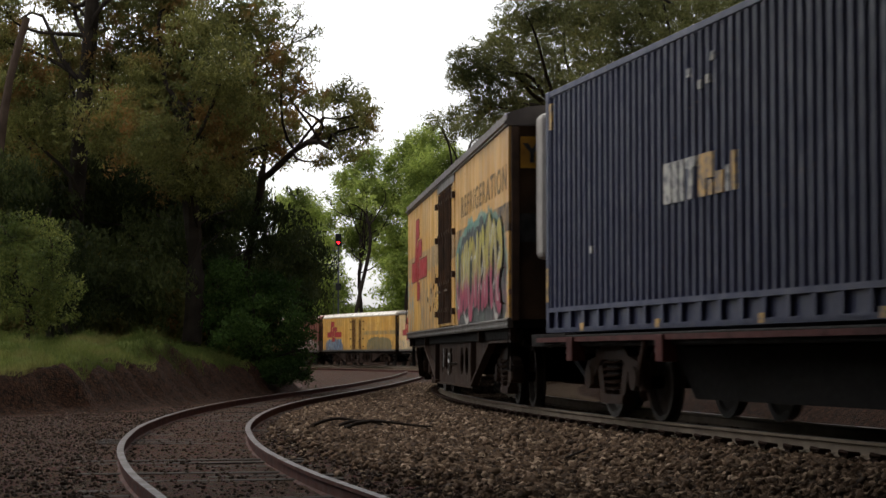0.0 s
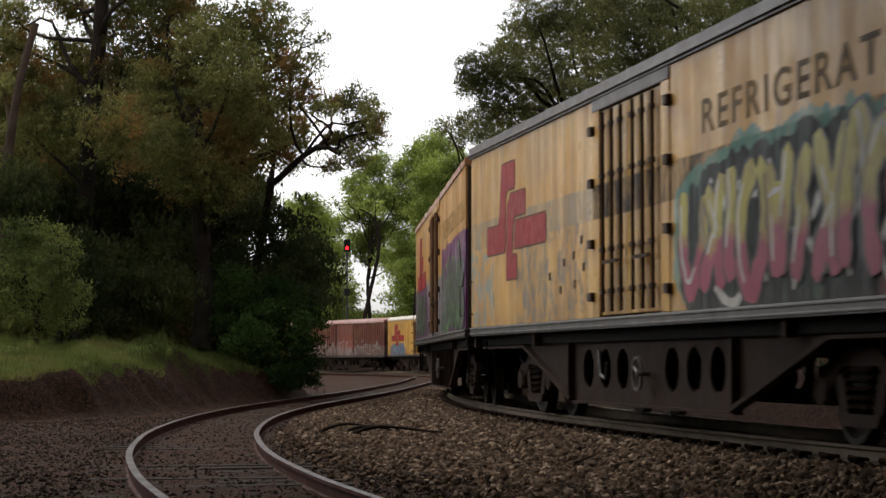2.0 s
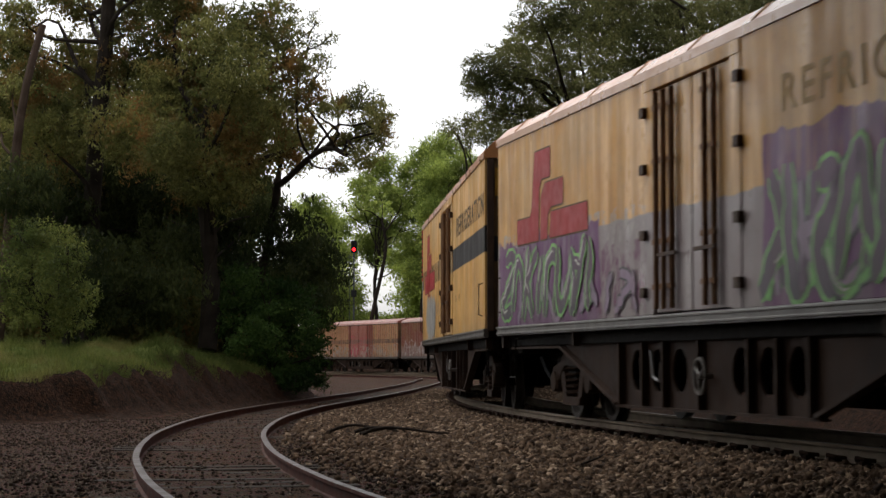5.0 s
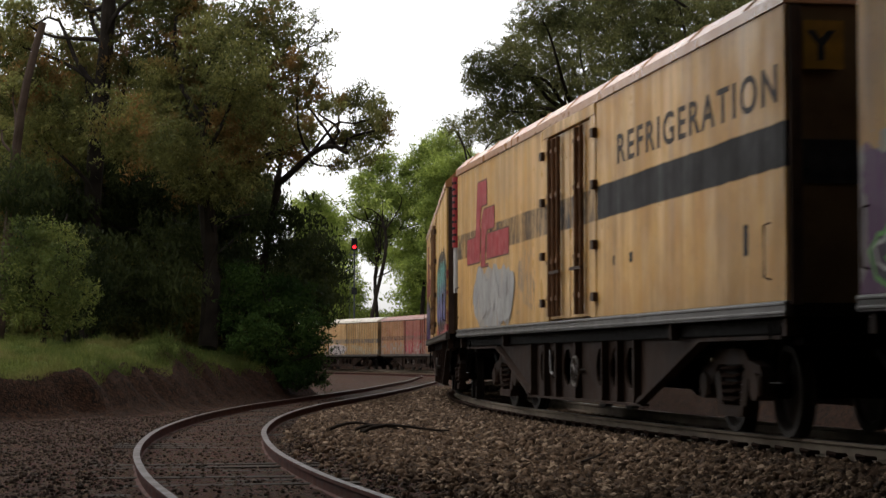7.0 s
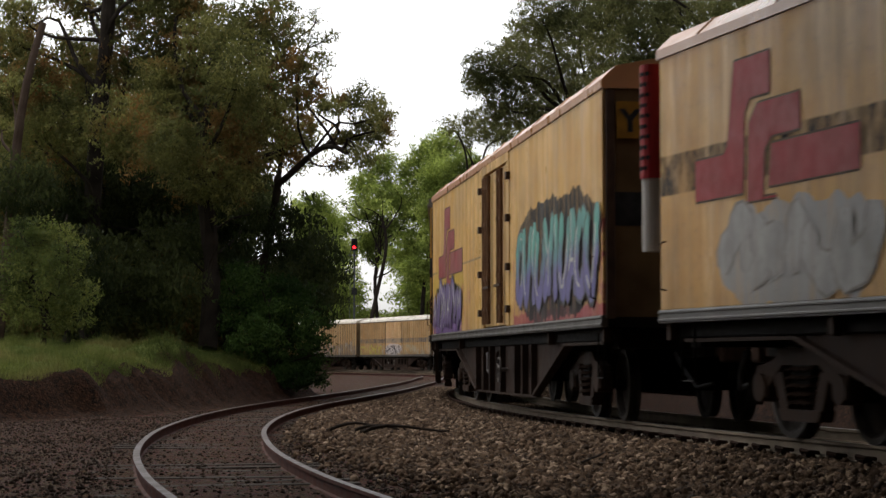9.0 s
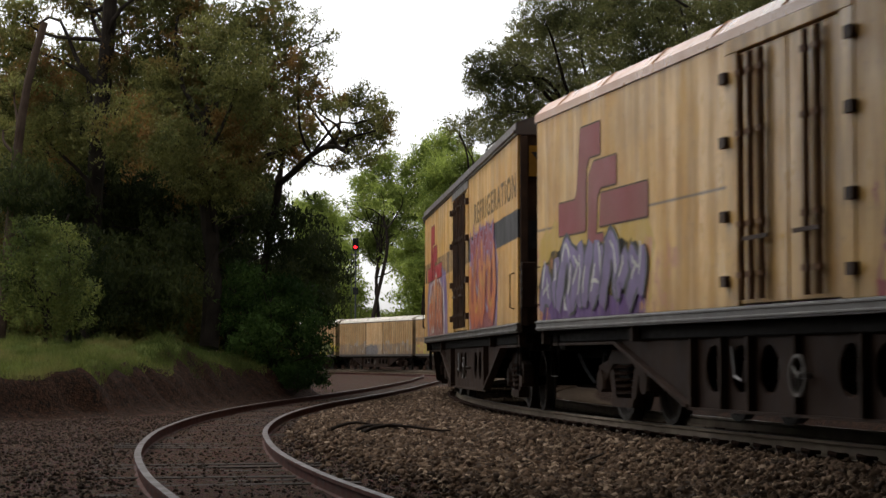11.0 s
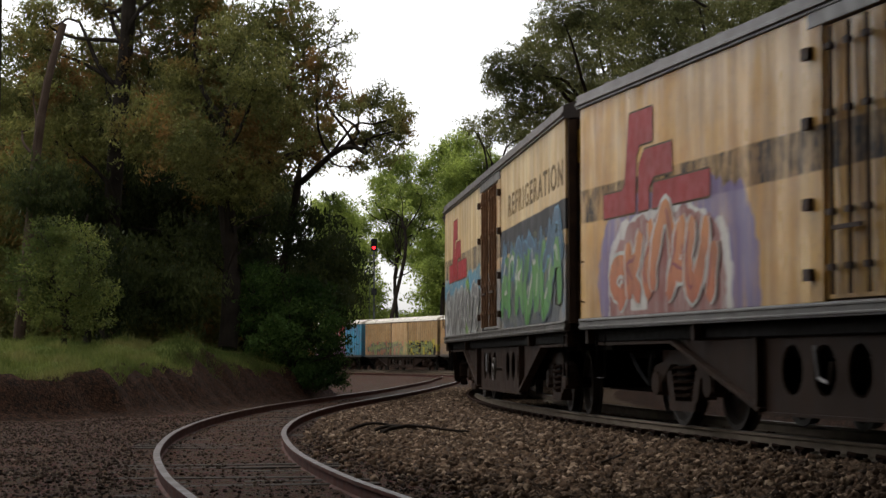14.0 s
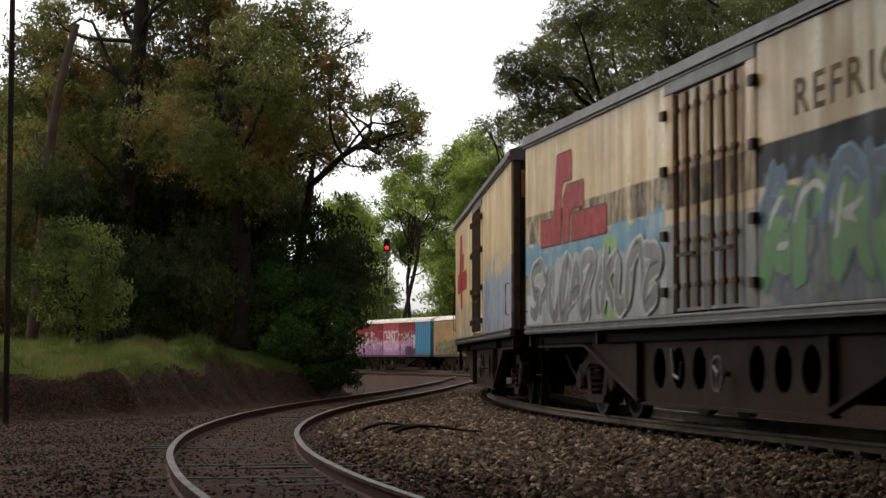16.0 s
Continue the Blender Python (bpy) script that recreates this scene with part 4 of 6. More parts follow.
SIZES = {"A": (18.3, 0.5), "B": (18.2, 0.8), "C": (17.7, 0.7), "D": (17.8, 0.05), "E": (18.1, 0.07), "F": (18.2, 0.4), "G": (18.0, 0.0), "H": (18.0, 0.0)}
# ---- sprayed shapes: bent ribbons of paint with an outline and a pale lit edge ----
FORMS = {
    "arch": [[(0.08, 0.0), (0.10, 0.6), (0.5, 1.0), (0.88, 0.6), (0.92, 0.0)]],
    "cup": [[(0.12, 1.0), (0.08, 0.4), (0.5, 0.02), (0.9, 0.4), (0.86, 1.0)]],
    "loop": [[(0.5, 0.98), (0.12, 0.7), (0.14, 0.2), (0.55, 0.02), (0.88, 0.35), (0.82, 0.8), (0.5, 0.98)]],
    "fork": [[(0.2, 1.0), (0.22, 0.5), (0.14, 0.0)], [(0.2, 0.5), (0.55, 0.7), (0.88, 0.98)], [(0.24, 0.5), (0.6, 0.35), (0.9, 0.0)]],
    "snake": [[(0.9, 0.86), (0.45, 1.0), (0.14, 0.75), (0.5, 0.5), (0.86, 0.25), (0.5, 0.0), (0.08, 0.12)]],
    "spike": [[(0.08, 0.0), (0.3, 0.55), (0.5, 1.0)], [(0.5, 1.0), (0.7, 0.5), (0.92, 0.0)], [(0.25, 0.35), (0.75, 0.32)]],
    "stem": [[(0.45, 1.0), (0.55, 0.6), (0.42, 0.3), (0.55, 0.0)]],
}


def spray(name, low, high, z0, z1, worn=0.5):
    """Spray paint fading from one colour to another up the side, patchy and dusty."""
    k = Nodes(name)
    x, y, z = k.xyz()
    zz = k.math("ADD", z, k.math("MULTIPLY", k.math("SUBTRACT", k.noise(2.2, 3), 0.5), 0.7))
    c = k.mix(k.step(zz, z0, z1), low, high)
    c = k.mix(k.math("MULTIPLY", k.step(k.noise(2.6, 4, 0.6, k.stretch(1, 1, 0.7, None, (4, 0, 2))), 0.45, 0.68), 0.55), c, tuple(v * 0.45 for v in low))
    run = k.noise(1.0, 5, 0.7, k.stretch(11, 5, 0.5))
    c = k.mix(k.math("MULTIPLY", k.step(run, 0.5, 0.72), worn), c, (0.22, 0.15, 0.09))
    c = k.mix(k.math("MULTIPLY", k.step(k.noise(9, 5, 0.75), 0.55, 0.72), 0.35), c, (0.06, 0.045, 0.035))
    return k.done(c, k.step(run, 0.35, 0.7, 0.36, 0.55), 0, 0.25)


def ribbon(bm, line, half, y):
    """A flat band of paint along a line in x and z, round at its ends."""
    d = np.gradient(line, axis=0)
    d /= np.maximum(np.linalg.norm(d, axis=1), 1e-6)[:, None]
    side = np.stack([-d[:, 1], d[:, 0]], 1)
    n = len(line)
    left, right = [], []
    for i, (p, q) in enumerate(zip(line, side)):
        e = min(i, n - 1 - i)
        h = half * (0.62, 0.88, 1.0)[min(e, 2)] * (1 + 0.12 * math.sin(i * 1.3))
        left.append(bm.verts.new((p[0] + q[0] * h, y, p[1] + q[1] * h)))
        right.append(bm.verts.new((p[0] - q[0] * h, y, p[1] - q[1] * h)))
    for i in range(n - 1):
        bm.faces.new((left[i], left[i + 1], right[i + 1], right[i]))


def graffiti(van, seed, x0, x1, z0, z1, forms, half, edge, fill, rim, shine, lean=0.08, crest=0.0):
    """A row of overlapping sprayed shapes between x0 and x1."""
    rng = np.random.default_rng(seed)
    w = (x1 - x0) / len(forms)
    for i, form in enumerate(forms):
        u0, u1 = x0 + (i - 0.10) * w, x0 + (i + 1.10) * w
        bow = crest * math.sin(math.pi * (i + 0.5) / len(forms))
        lo, hi = z0 + rng.uniform(0, 0.08), z1 - crest + bow - rng.uniform(0, 0.16)
        tilt = lean + rng.uniform(-0.05, 0.05)
        lines = []
        flip, turn = rng.random() < 0.5, rng.random() < 0.4
        for f in FORMS[form]:
            f = [(1 - u if flip else u, 1 - v if turn else v) for u, v in f]
            pts = [(u0 + (u1 - u0) * u + tilt * (v - 0.5) * 2 + rng.uniform(-0.09, 0.09), lo + half + (hi - lo - 2 * half) * v + rng.uniform(-0.08, 0.08)) for u, v in f]
            line = smooth_line(pts, 0.09)
            lines.append(line + rng.normal(0, 0.012, line.shape))
        y = -HALF_W - 0.004 - 0.002 * i
        back, face, light = bmesh.new(), bmesh.new(), bmesh.new()
        for j, ln in enumerate(lines):
            ribbon(back, ln, half + edge, y - 0.00008 * j)
            ribbon(face, ln, half, y - 0.0008 - 0.00008 * j)
            if shine:
                cut = ln[len(ln) // 8: max(len(ln) // 8 + 4, int(len(ln) * rng.uniform(0.45, 0.8)))]
                ribbon(light, cut + np.array([-half * 0.5, half * 0.4]), half * 0.2, y - 0.0014 - 0.00008 * j)
        shape = part("graffiti_shape", face, fill, van)
        part("outline", back, rim, shape)
        if shine:
            part("lit_edge", light, shine, shape)
        else:
            light.free()


INK = spray("black_spray", BLACK, (0.03, 0.03, 0.035), 1.2, 2.8, 0.2)
CHALK = spray("white_spray", (0.42, 0.40, 0.36), (0.52, 0.50, 0.45), 1.2, 2.6, 0.4)
VIVID = spray("bright_green_spray", (0.12, 0.33, 0.07), (0.20, 0.46, 0.12), 1.2, 2.6, 0.3)


def tag_van(van, key):
    """The graffiti of each van."""
    if key == "A":
        body = spray("crimson_to_yellow_spray", (0.30, 0.028, 0.075), (0.38, 0.33, 0.04), 1.92, 2.12, 0.25)
        graffiti(van, 1, 2.1, 8.5, 1.30, 2.92, ("arch", "fork", "stem", "loop", "spike", "stem", "fork", "arch", "cup", "snake"), 0.15, 0.05, body, INK, CHALK, 0.06, 0.15)
        graffiti(van, 21, 2.3, 8.3, 1.35, 2.75, ("stem", "snake", "stem", "fork", "stem", "snake"), 0.05, 0.03, CHALK, INK, None, 0.1)
    if key == "B":
        dark = spray("black_violet_spray", (0.02, 0.015, 0.022), (0.10, 0.02, 0.09), 1.2, 2.7, 0.3)
        lilac = spray("lilac_spray", (0.17, 0.10, 0.17), (0.26, 0.20, 0.26), 1.2, 2.6, 0.4)
        graffiti(van, 22, 2.2, 9.0, 1.30, 2.5, ("stem", "fork", "snake", "stem", "spike", "stem", "fork", "snake"), 0.07, 0.05, lilac, INK, None, 0.05)
        graffiti(van, 2, 2.3, 8.5, 1.32, 2.76, ("fork", "arch", "snake", "arch", "stem", "loop", "spike", "fork", "arch", "cup"), 0.12, 0.05, dark, VIVID, None, 0.1, 0.1)
        graffiti(van, 23, 2.4, 8.9, 1.25, 1.95, ("arch", "stem", "arch", "fork", "stem", "arch", "spike", "arch", "stem"), 0.06, 0.04, VIVID, INK, CHALK, 0.05)
        graffiti(van, 3, -8.7, -3.7, 1.32, 2.46, ("snake", "arch", "fork", "stem", "cup", "arch", "spike", "stem"), 0.09, 0.045, dark, VIVID, CHALK, 0.1)
        graffiti(van, 24, -8.6, -1.9, 1.28, 2.0, ("stem", "fork", "stem", "arch", "stem", "spike", "stem", "fork"), 0.06, 0.03, lilac, INK, None, 0.05)
    if key == "C":
        grey = spray("grey_buff_spray", (0.30, 0.285, 0.27), (0.36, 0.34, 0.32), 1.2, 2.3, 0.4)
        graffiti(van, 4, -7.1, -3.9, 1.32, 2.30, ("arch", "fork", "stem", "arch", "cup"), 0.17, 0.03, grey, spray("dark_grey_spray", (0.2, 0.18, 0.16), (0.24, 0.21, 0.18), 1.2, 2.3), None)
    if key == "D":
        body = spray("violet_to_teal_spray", (0.115, 0.10, 0.26), (0.07, 0.31, 0.245), 1.95, 2.3, 0.2)
        graffiti(van, 5, 2.3, 8.6, 1.40, 2.92, ("loop", "arch", "stem", "arch", "fork", "stem", "arch", "spike", "loop", "arch"), 0.14, 0.05, body, INK, CHALK, 0.08, 0.12)
        flame = spray("violet_spray", (0.11, 0.06, 0.17), (0.17, 0.125, 0.27), 1.3, 2.3, 0.2)
        graffiti(van, 6, -8.7, -4.3, 1.30, 2.50, ("spike", "stem", "arch", "fork", "stem", "spike", "arch", "stem", "fork"), 0.14, 0.06, flame, INK, CHALK, 0.06, 0.4)
    if key == "E":
        fire = spray("red_to_orange_spray", (0.40, 0.085, 0.025), (0.50, 0.17, 0.035), 1.3, 2.2, 0.25)
        wine = spray("dark_red_spray", (0.22, 0.03, 0.025), (0.27, 0.035, 0.05), 1.3, 2.6, 0.2)
        haze = spray("mauve_spray", (0.20, 0.13, 0.24), (0.27, 0.2, 0.33), 1.3, 2.6, 0.3)
        amber = spray("amber_spray", (0.5, 0.24, 0.03), (0.5, 0.28, 0.04), 1.3, 2.6)
        graffiti(van, 7, -7.7, -3.9, 1.32, 2.55, ("loop", "fork", "stem", "arch", "spike", "cup", "stem"), 0.13, 0.05, fire, CHALK, wine, 0.05, 0.4)
        graffiti(van, 25, 2.0, 5.9, 2.2, 3.1, ("spike", "stem", "spike", "stem", "fork", "spike"), 0.08, 0.05, wine, haze, None, 0.04)
        graffiti(van, 8, 2.0, 6.0, 1.32, 2.85, ("cup", "loop", "snake", "arch", "loop"), 0.2, 0.06, fire, wine, amber, 0.03, 0.1)
        graffiti(van, 26, 2.4, 5.5, 1.5, 2.6, ("snake", "arch", "snake"), 0.06, 0.04, haze, wine, CHALK, 0.05)
    if key == "F":
        silver = spray("grey_spray", (0.10, 0.095, 0.09), (0.21, 0.20, 0.19), 1.3, 2.2, 0.3)
        graffiti(van, 9, -8.7, -1.9, 1.30, 2.36, ("snake", "fork", "arch", "loop", "spike", "snake", "stem", "fork", "cup", "arch", "snake"), 0.1, 0.045, silver, CHALK, INK, 0.1)
        green = spray("leaf_green_spray", (0.055, 0.20, 0.035), (0.10, 0.25, 0.06), 1.3, 2.5, 0.35)
        olive = spray("grey_olive_spray", (0.11, 0.12, 0.06), (0.15, 0.14, 0.085), 1.3, 2.5, 0.35)
        navy = spray("navy_spray", (0.03, 0.045, 0.07), (0.04, 0.09, 0.15), 1.3, 2.6, 0.2)
        graffiti(van, 27, 1.8, 8.9, 1.9, 2.85, ("spike", "stem", "arch", "spike", "fork", "stem", "spike", "arch"), 0.09, 0.04, navy, spray("sky_blue_spray", (0.07, 0.2, 0.31), (0.09, 0.24, 0.36), 1.3, 2.6), None, 0.05)
        graffiti(van, 10, 1.9, 8.7, 1.30, 2.62, ("spike", "arch", "fork", "loop", "spike", "loop", "arch"), 0.2, 0.06, green, navy, CHALK, 0.08)
        graffiti(van, 28, 2.3, 8.4, 1.32, 2.35, ("stem", "cup", "stem", "arch", "stem"), 0.13, 0.05, olive, navy, CHALK, 0.1)


TRAIN = []           # (thing, place in the train counted in vehicles behind the first van, shift forward)
for i, (key, label, base, base2, kind, roof, end, tmat, fmat, text) in enumerate(VAN_SPECS):
    LAYERS[key] = [l[:4] + (tuple(v * 0.72 for v in l[4]),) + l[5:] for l in LAYERS[key]]
    pm = paint("van_side_paint", base, base2, LAYERS[key], spec=0.38 if kind == "flat" else 0.18)
    door_base = (0.42, 0.21, 0.10) if key in "F" else tuple(v * 0.85 for v in base)
    dm = paint("van_door_paint", door_base, base2, [l for l in LAYERS[key] if key in "BF" and l[6] in ("", "flake")] + [L(-1.7, 1.7, 2.5, 2.92, STRIPE, 0.01, "worn")] * (key not in "BDGH"), streaks=0.8)
    van = cargo_van("refrigerated_van", label, pm, dm, kind, roof, end, text, {"A": (1.9,), "B": (2.44,), "C": (2.28, -0.2), "D": (2.2, -0.12), "E": (2.5, -0.22), "F": (2.42, -0.2)}.get(key, (2.0,)), fmat, tmat, SIZES[key][0])
    if key == "A":
        u = part("cooling_unit", boxes((9.22, 9.75, -1.08, 0.98, 2.1, 4.1), bevel=0.08), WHITE_PAINT, van, "dirty white cooling unit on the van end")
        part("vent", boxes((9.752, 9.765, -0.80, -0.55, 2.55, 2.72)), BLACK_PAINT, u)
        part("vent_frame", boxes((9.75, 9.758, -0.86, -0.49, 2.50, 2.77)), SIGNAL_GREY, u)
    if key == "C":
        c = part("end_column", cyl(bmesh.new(), (-9.42, -1.30, 1.95), (-9.42, -1.30, 2.75), 0.13, 16), WHITE_PAINT, van, "white column with a red perforated guard")
        g = cyl(bmesh.new(), (-9.42, -1.30, 2.75), (-9.42, -1.30, 4.0), 0.15, 16)
        part("guard", g, SIGN_RED, c)
        h = bmesh.new()
        for iz in range(10):
            for ia in range(7):
                a = math.radians(150 + 25 * ia + 12 * (iz % 2))
                d = Vector((math.cos(a), math.sin(a), 0))
                p = Vector((-9.42, -1.30, 2.86 + iz * 0.115))
                cyl(h, p + d * 0.14, p + d * 0.154, 0.026, 8)
        part("hole", h, BLACK_PAINT, c)
    tag_van(van, key)
    if key == "A":
        for px, pz in ((-3.1, 2.05), (-2.6, 2.12), (-2.55, 1.75), (-3.3, 1.7), (-2.1, 1.95), (-3.9, 1.9), (-2.2, 2.3)):
            part("patch", boxes((px - 0.04, px + 0.05, -HALF_W - 0.008, -HALF_W + 0.002, pz - 0.055, pz + 0.05), bevel=0.002), DOOR_BAR, van, "small dark bolted patch plate")
    TRAIN.append((van, i, SIZES[key][1]))

# ---- louvred vans at the back of the train ----
LOUVRE = (
    ("red-brown ribbed van with grey graffiti low on its side", (0.26, 0.085, 0.06), (0.20, 0.07, 0.055), ROOF_RED, [L(-9.2, 9.2, 1.1, 2.1, (0.33, 0.27, 0.25), 0.3, "worn"), L(-8, 8, 1.3, 2.5, (0.45, 0.38, 0.36), 0.3, "outline", (0.7, 0.6, 0.05)), L(-1, 2, 1.8, 3.0, (0.42, 0.06, 0.05), 0.4, "flake")]),
    ("patched tan and red-brown ribbed van with graffiti", (0.55, 0.32, 0.17), (0.46, 0.2, 0.12), ROOF_RED, [L(-2.5, 3.5, 1.1, 3.9, (0.28, 0.09, 0.07), 0.2, ""), L(-9.2, 9.2, 1.2, 2.2, (0.40, 0.34, 0.3), 0.3, "flake"), L(-9.2, 9.2, 2.35, 2.7, (0.17, 0.10, 0.08), 0.03, "worn"), L(-2, 2, 1.3, 3.0, (0.4, 0.05, 0.08), 0.3, "letters", (1.2, 0.5, 0.15))]),
    ("cream louvred van with a dark stripe and white tag", (0.56, 0.32, 0.14), (0.62, 0.40, 0.20), ROOF_PALE, [L(-9.2, 9.2, 2.2, 2.55, (0.20, 0.17, 0.15), 0.02, "worn"), L(-9.2, 9.2, 1.2, 2.0, (0.52, 0.46, 0.35), 0.3, "flake"), L(-2.0, 2.0, 1.25, 2.1, (0.62, 0.55, 0.55), 0.15, "blob"), L(-1.8, 1.8, 1.3, 2.0, BLACK, 0.2, "outline", (1.6, 1.1, 0.12)), L(-9, -3, 1.2, 2.0, (0.6, 0.5, 0.1), 0.3, "flake")]),
    ("cream louvred van with grey and brown graffiti", (0.56, 0.33, 0.15), (0.62, 0.42, 0.22), ROOF_PALE, [L(-9.2, 9.2, 1.1, 2.1, (0.28, 0.23, 0.2), 0.3, "worn"), L(-8, 8, 1.2, 2.4, (0.5, 0.42, 0.35), 0.3, "letters", (1.2, 0.6, 0.2)), L(-2, 1, 1.2, 2.0, (0.16, 0.15, 0.16), 0.3, "blob")]),
    ("cream louvred van with yellow, red and black graffiti", (0.56, 0.33, 0.15), (0.62, 0.42, 0.22), ROOF_PALE, [L(2, 9, 1.1, 2.3, BLACK, 0.35, "blob"), L(2, 9, 1.2, 2.4, (0.6, 0.5, 0.08), 0.3, "letters", (0.9, 0.6, 0.14)), L(-8.5, 1, 1.1, 2.3, (0.13, 0.15, 0.12), 0.4, "blob"), L(-8.5, 1, 1.2, 2.4, (0.5, 0.2, 0.13), 0.3, "letters", (0.9, 0.6, 0.14)), L(-8, 8, 1.2, 2.3, (0.32, 0.36, 0.15), 0.3, "outline", (0.9, 0.6, 0.09))]),
    ("ribbed van covered in red, pink and blue graffiti", (0.50, 0.06, 0.08), (0.44, 0.05, 0.07), ROOF_PALE, [L(5.6, 9.2, 1.1, 3.98, (0.10, 0.38, 0.55), 0.15, ""), L(-9.2, 5.6, 1.1, 2.5, (0.72, 0.36, 0.52), 0.3, ""), L(-9.2, 5.6, 1.7, 3.3, (0.75, 0.70, 0.70), 0.25, "outline", (1.0, 0.8, 0.08)), L(-6, 5, 1.1, 1.9, (0.35, 0.25, 0.5), 0.3, "flake"), L(3.4, 5.6, 1.1, 2.0, (0.12, 0.05, 0.12), 0.3, "blob")]),
    ("cream louvred van with faded graffiti", (0.56, 0.33, 0.15), (0.62, 0.42, 0.22), ROOF_PALE, [L(-9.2, 9.2, 1.1, 2.1, (0.3, 0.2, 0.2), 0.3, "worn")]),
)


def louvred_van(label, base, base2, roof, layers):
    van = tagged(new("louvred_van"), label, "railway van", "vans of the freight train")
    pm = paint("louvred_van_paint", base, base2, layers, streaks=0.35)
    bm = boxes((-9.1, 9.1, -1.36, 1.36, SILL, EAVE))
    # Sheet between the ribs: the same paint scaled down, with recess shade in its colour.
    part("body", bm, paint("louvred_recess_shade_paint", tuple(v * 0.14 for v in base), tuple(v * 0.2 for v in base2), [l[:4] + (tuple(v * 0.35 for v in l[4]),) + l[5:] for l in layers], streaks=0.5), van)
    for s in (-1, 1):
        for x in np.arange(-9.0, 9.05, 0.5):
            if abs(x) > 2.1:
                part("rib", boxes((x - 0.10, x + 0.10, s * 1.36, s * 1.45, SILL + 0.1, EAVE - 0.1)), pm, van)
        for x0 in (-2.0, 0.03):
            d = bmesh.new()
            box(d, x0, x0 + 1.95, s * 1.36, s * 1.43, SILL + 0.1, EAVE - 0.12)
            door = part("sliding_door", d, pm, van)
            for z in np.arange(SILL + 0.3, EAVE - 0.3, 0.3):
                part("slat", boxes((x0 + 0.1, x0 + 1.85, s * 1.43, s * 1.46, z, z + 0.1)), pm, door)
        part("sill", boxes((-9.15, 9.15, s * 1.34, s * 1.47, SILL - 0.06, SILL + 0.1)), GREY_SILL, van)
    bm = bmesh.new()
    prof = [(-1.46, EAVE - 0.03), (-1.40, EAVE + 0.12), (-0.8, EAVE + 0.32), (0, EAVE + 0.40), (0.8, EAVE + 0.32), (1.40, EAVE + 0.12), (1.46, EAVE - 0.03)]
    a = [bm.verts.new((-9.15, y, z)) for y, z in prof]
    b = [bm.verts.new((9.15, y, z)) for y, z in prof]
    bm.faces.new(a)
    bm.faces.new(b[::-1])
    for i in range(len(prof)):
        j = (i + 1) % len(prof)
        bm.faces.new((a[i], b[i], b[j], a[j]))
    bmesh.ops.recalc_face_normals(bm, faces=bm.faces)
    part("roof", bm, roof, van)
    underframe(van, BROWN_FRAME)
    return van


for i, spec in enumerate(LOUVRE):
    TRAIN.append((louvred_van(*spec), len(VAN_SPECS) + i, 0.0))
NEAR_WHEELS = 28     # axles of the vans that pass the camera

# ---- container wagon ahead of the first van ----
def container_paint():
    k = Nodes("dull_blue_container_paint")
    run = k.noise(1.0, 5, 0.7, k.stretch(6, 6, 0.4))
    c = k.mix(k.step(k.noise(1.3, 4), 0.35, 0.7), (0.023, 0.028, 0.066), (0.036, 0.042, 0.082))
    c = k.mix(k.math("MULTIPLY", k.step(run, 0.5, 0.75), 0.5), c, (0.036, 0.037, 0.046))
    c = k.mix(k.math("MULTIPLY", k.step(k.noise(12, 5, 0.8), 0.6, 0.72), 0.6), c, (0.16, 0.09, 0.06))
    k.bump(run, 0.1, 0.02)
    return k.done(c, k.step(k.noise(4), 0.3, 0.7, 0.40, 0.6), 0, 0.2)


CONT_BLUE = container_paint()


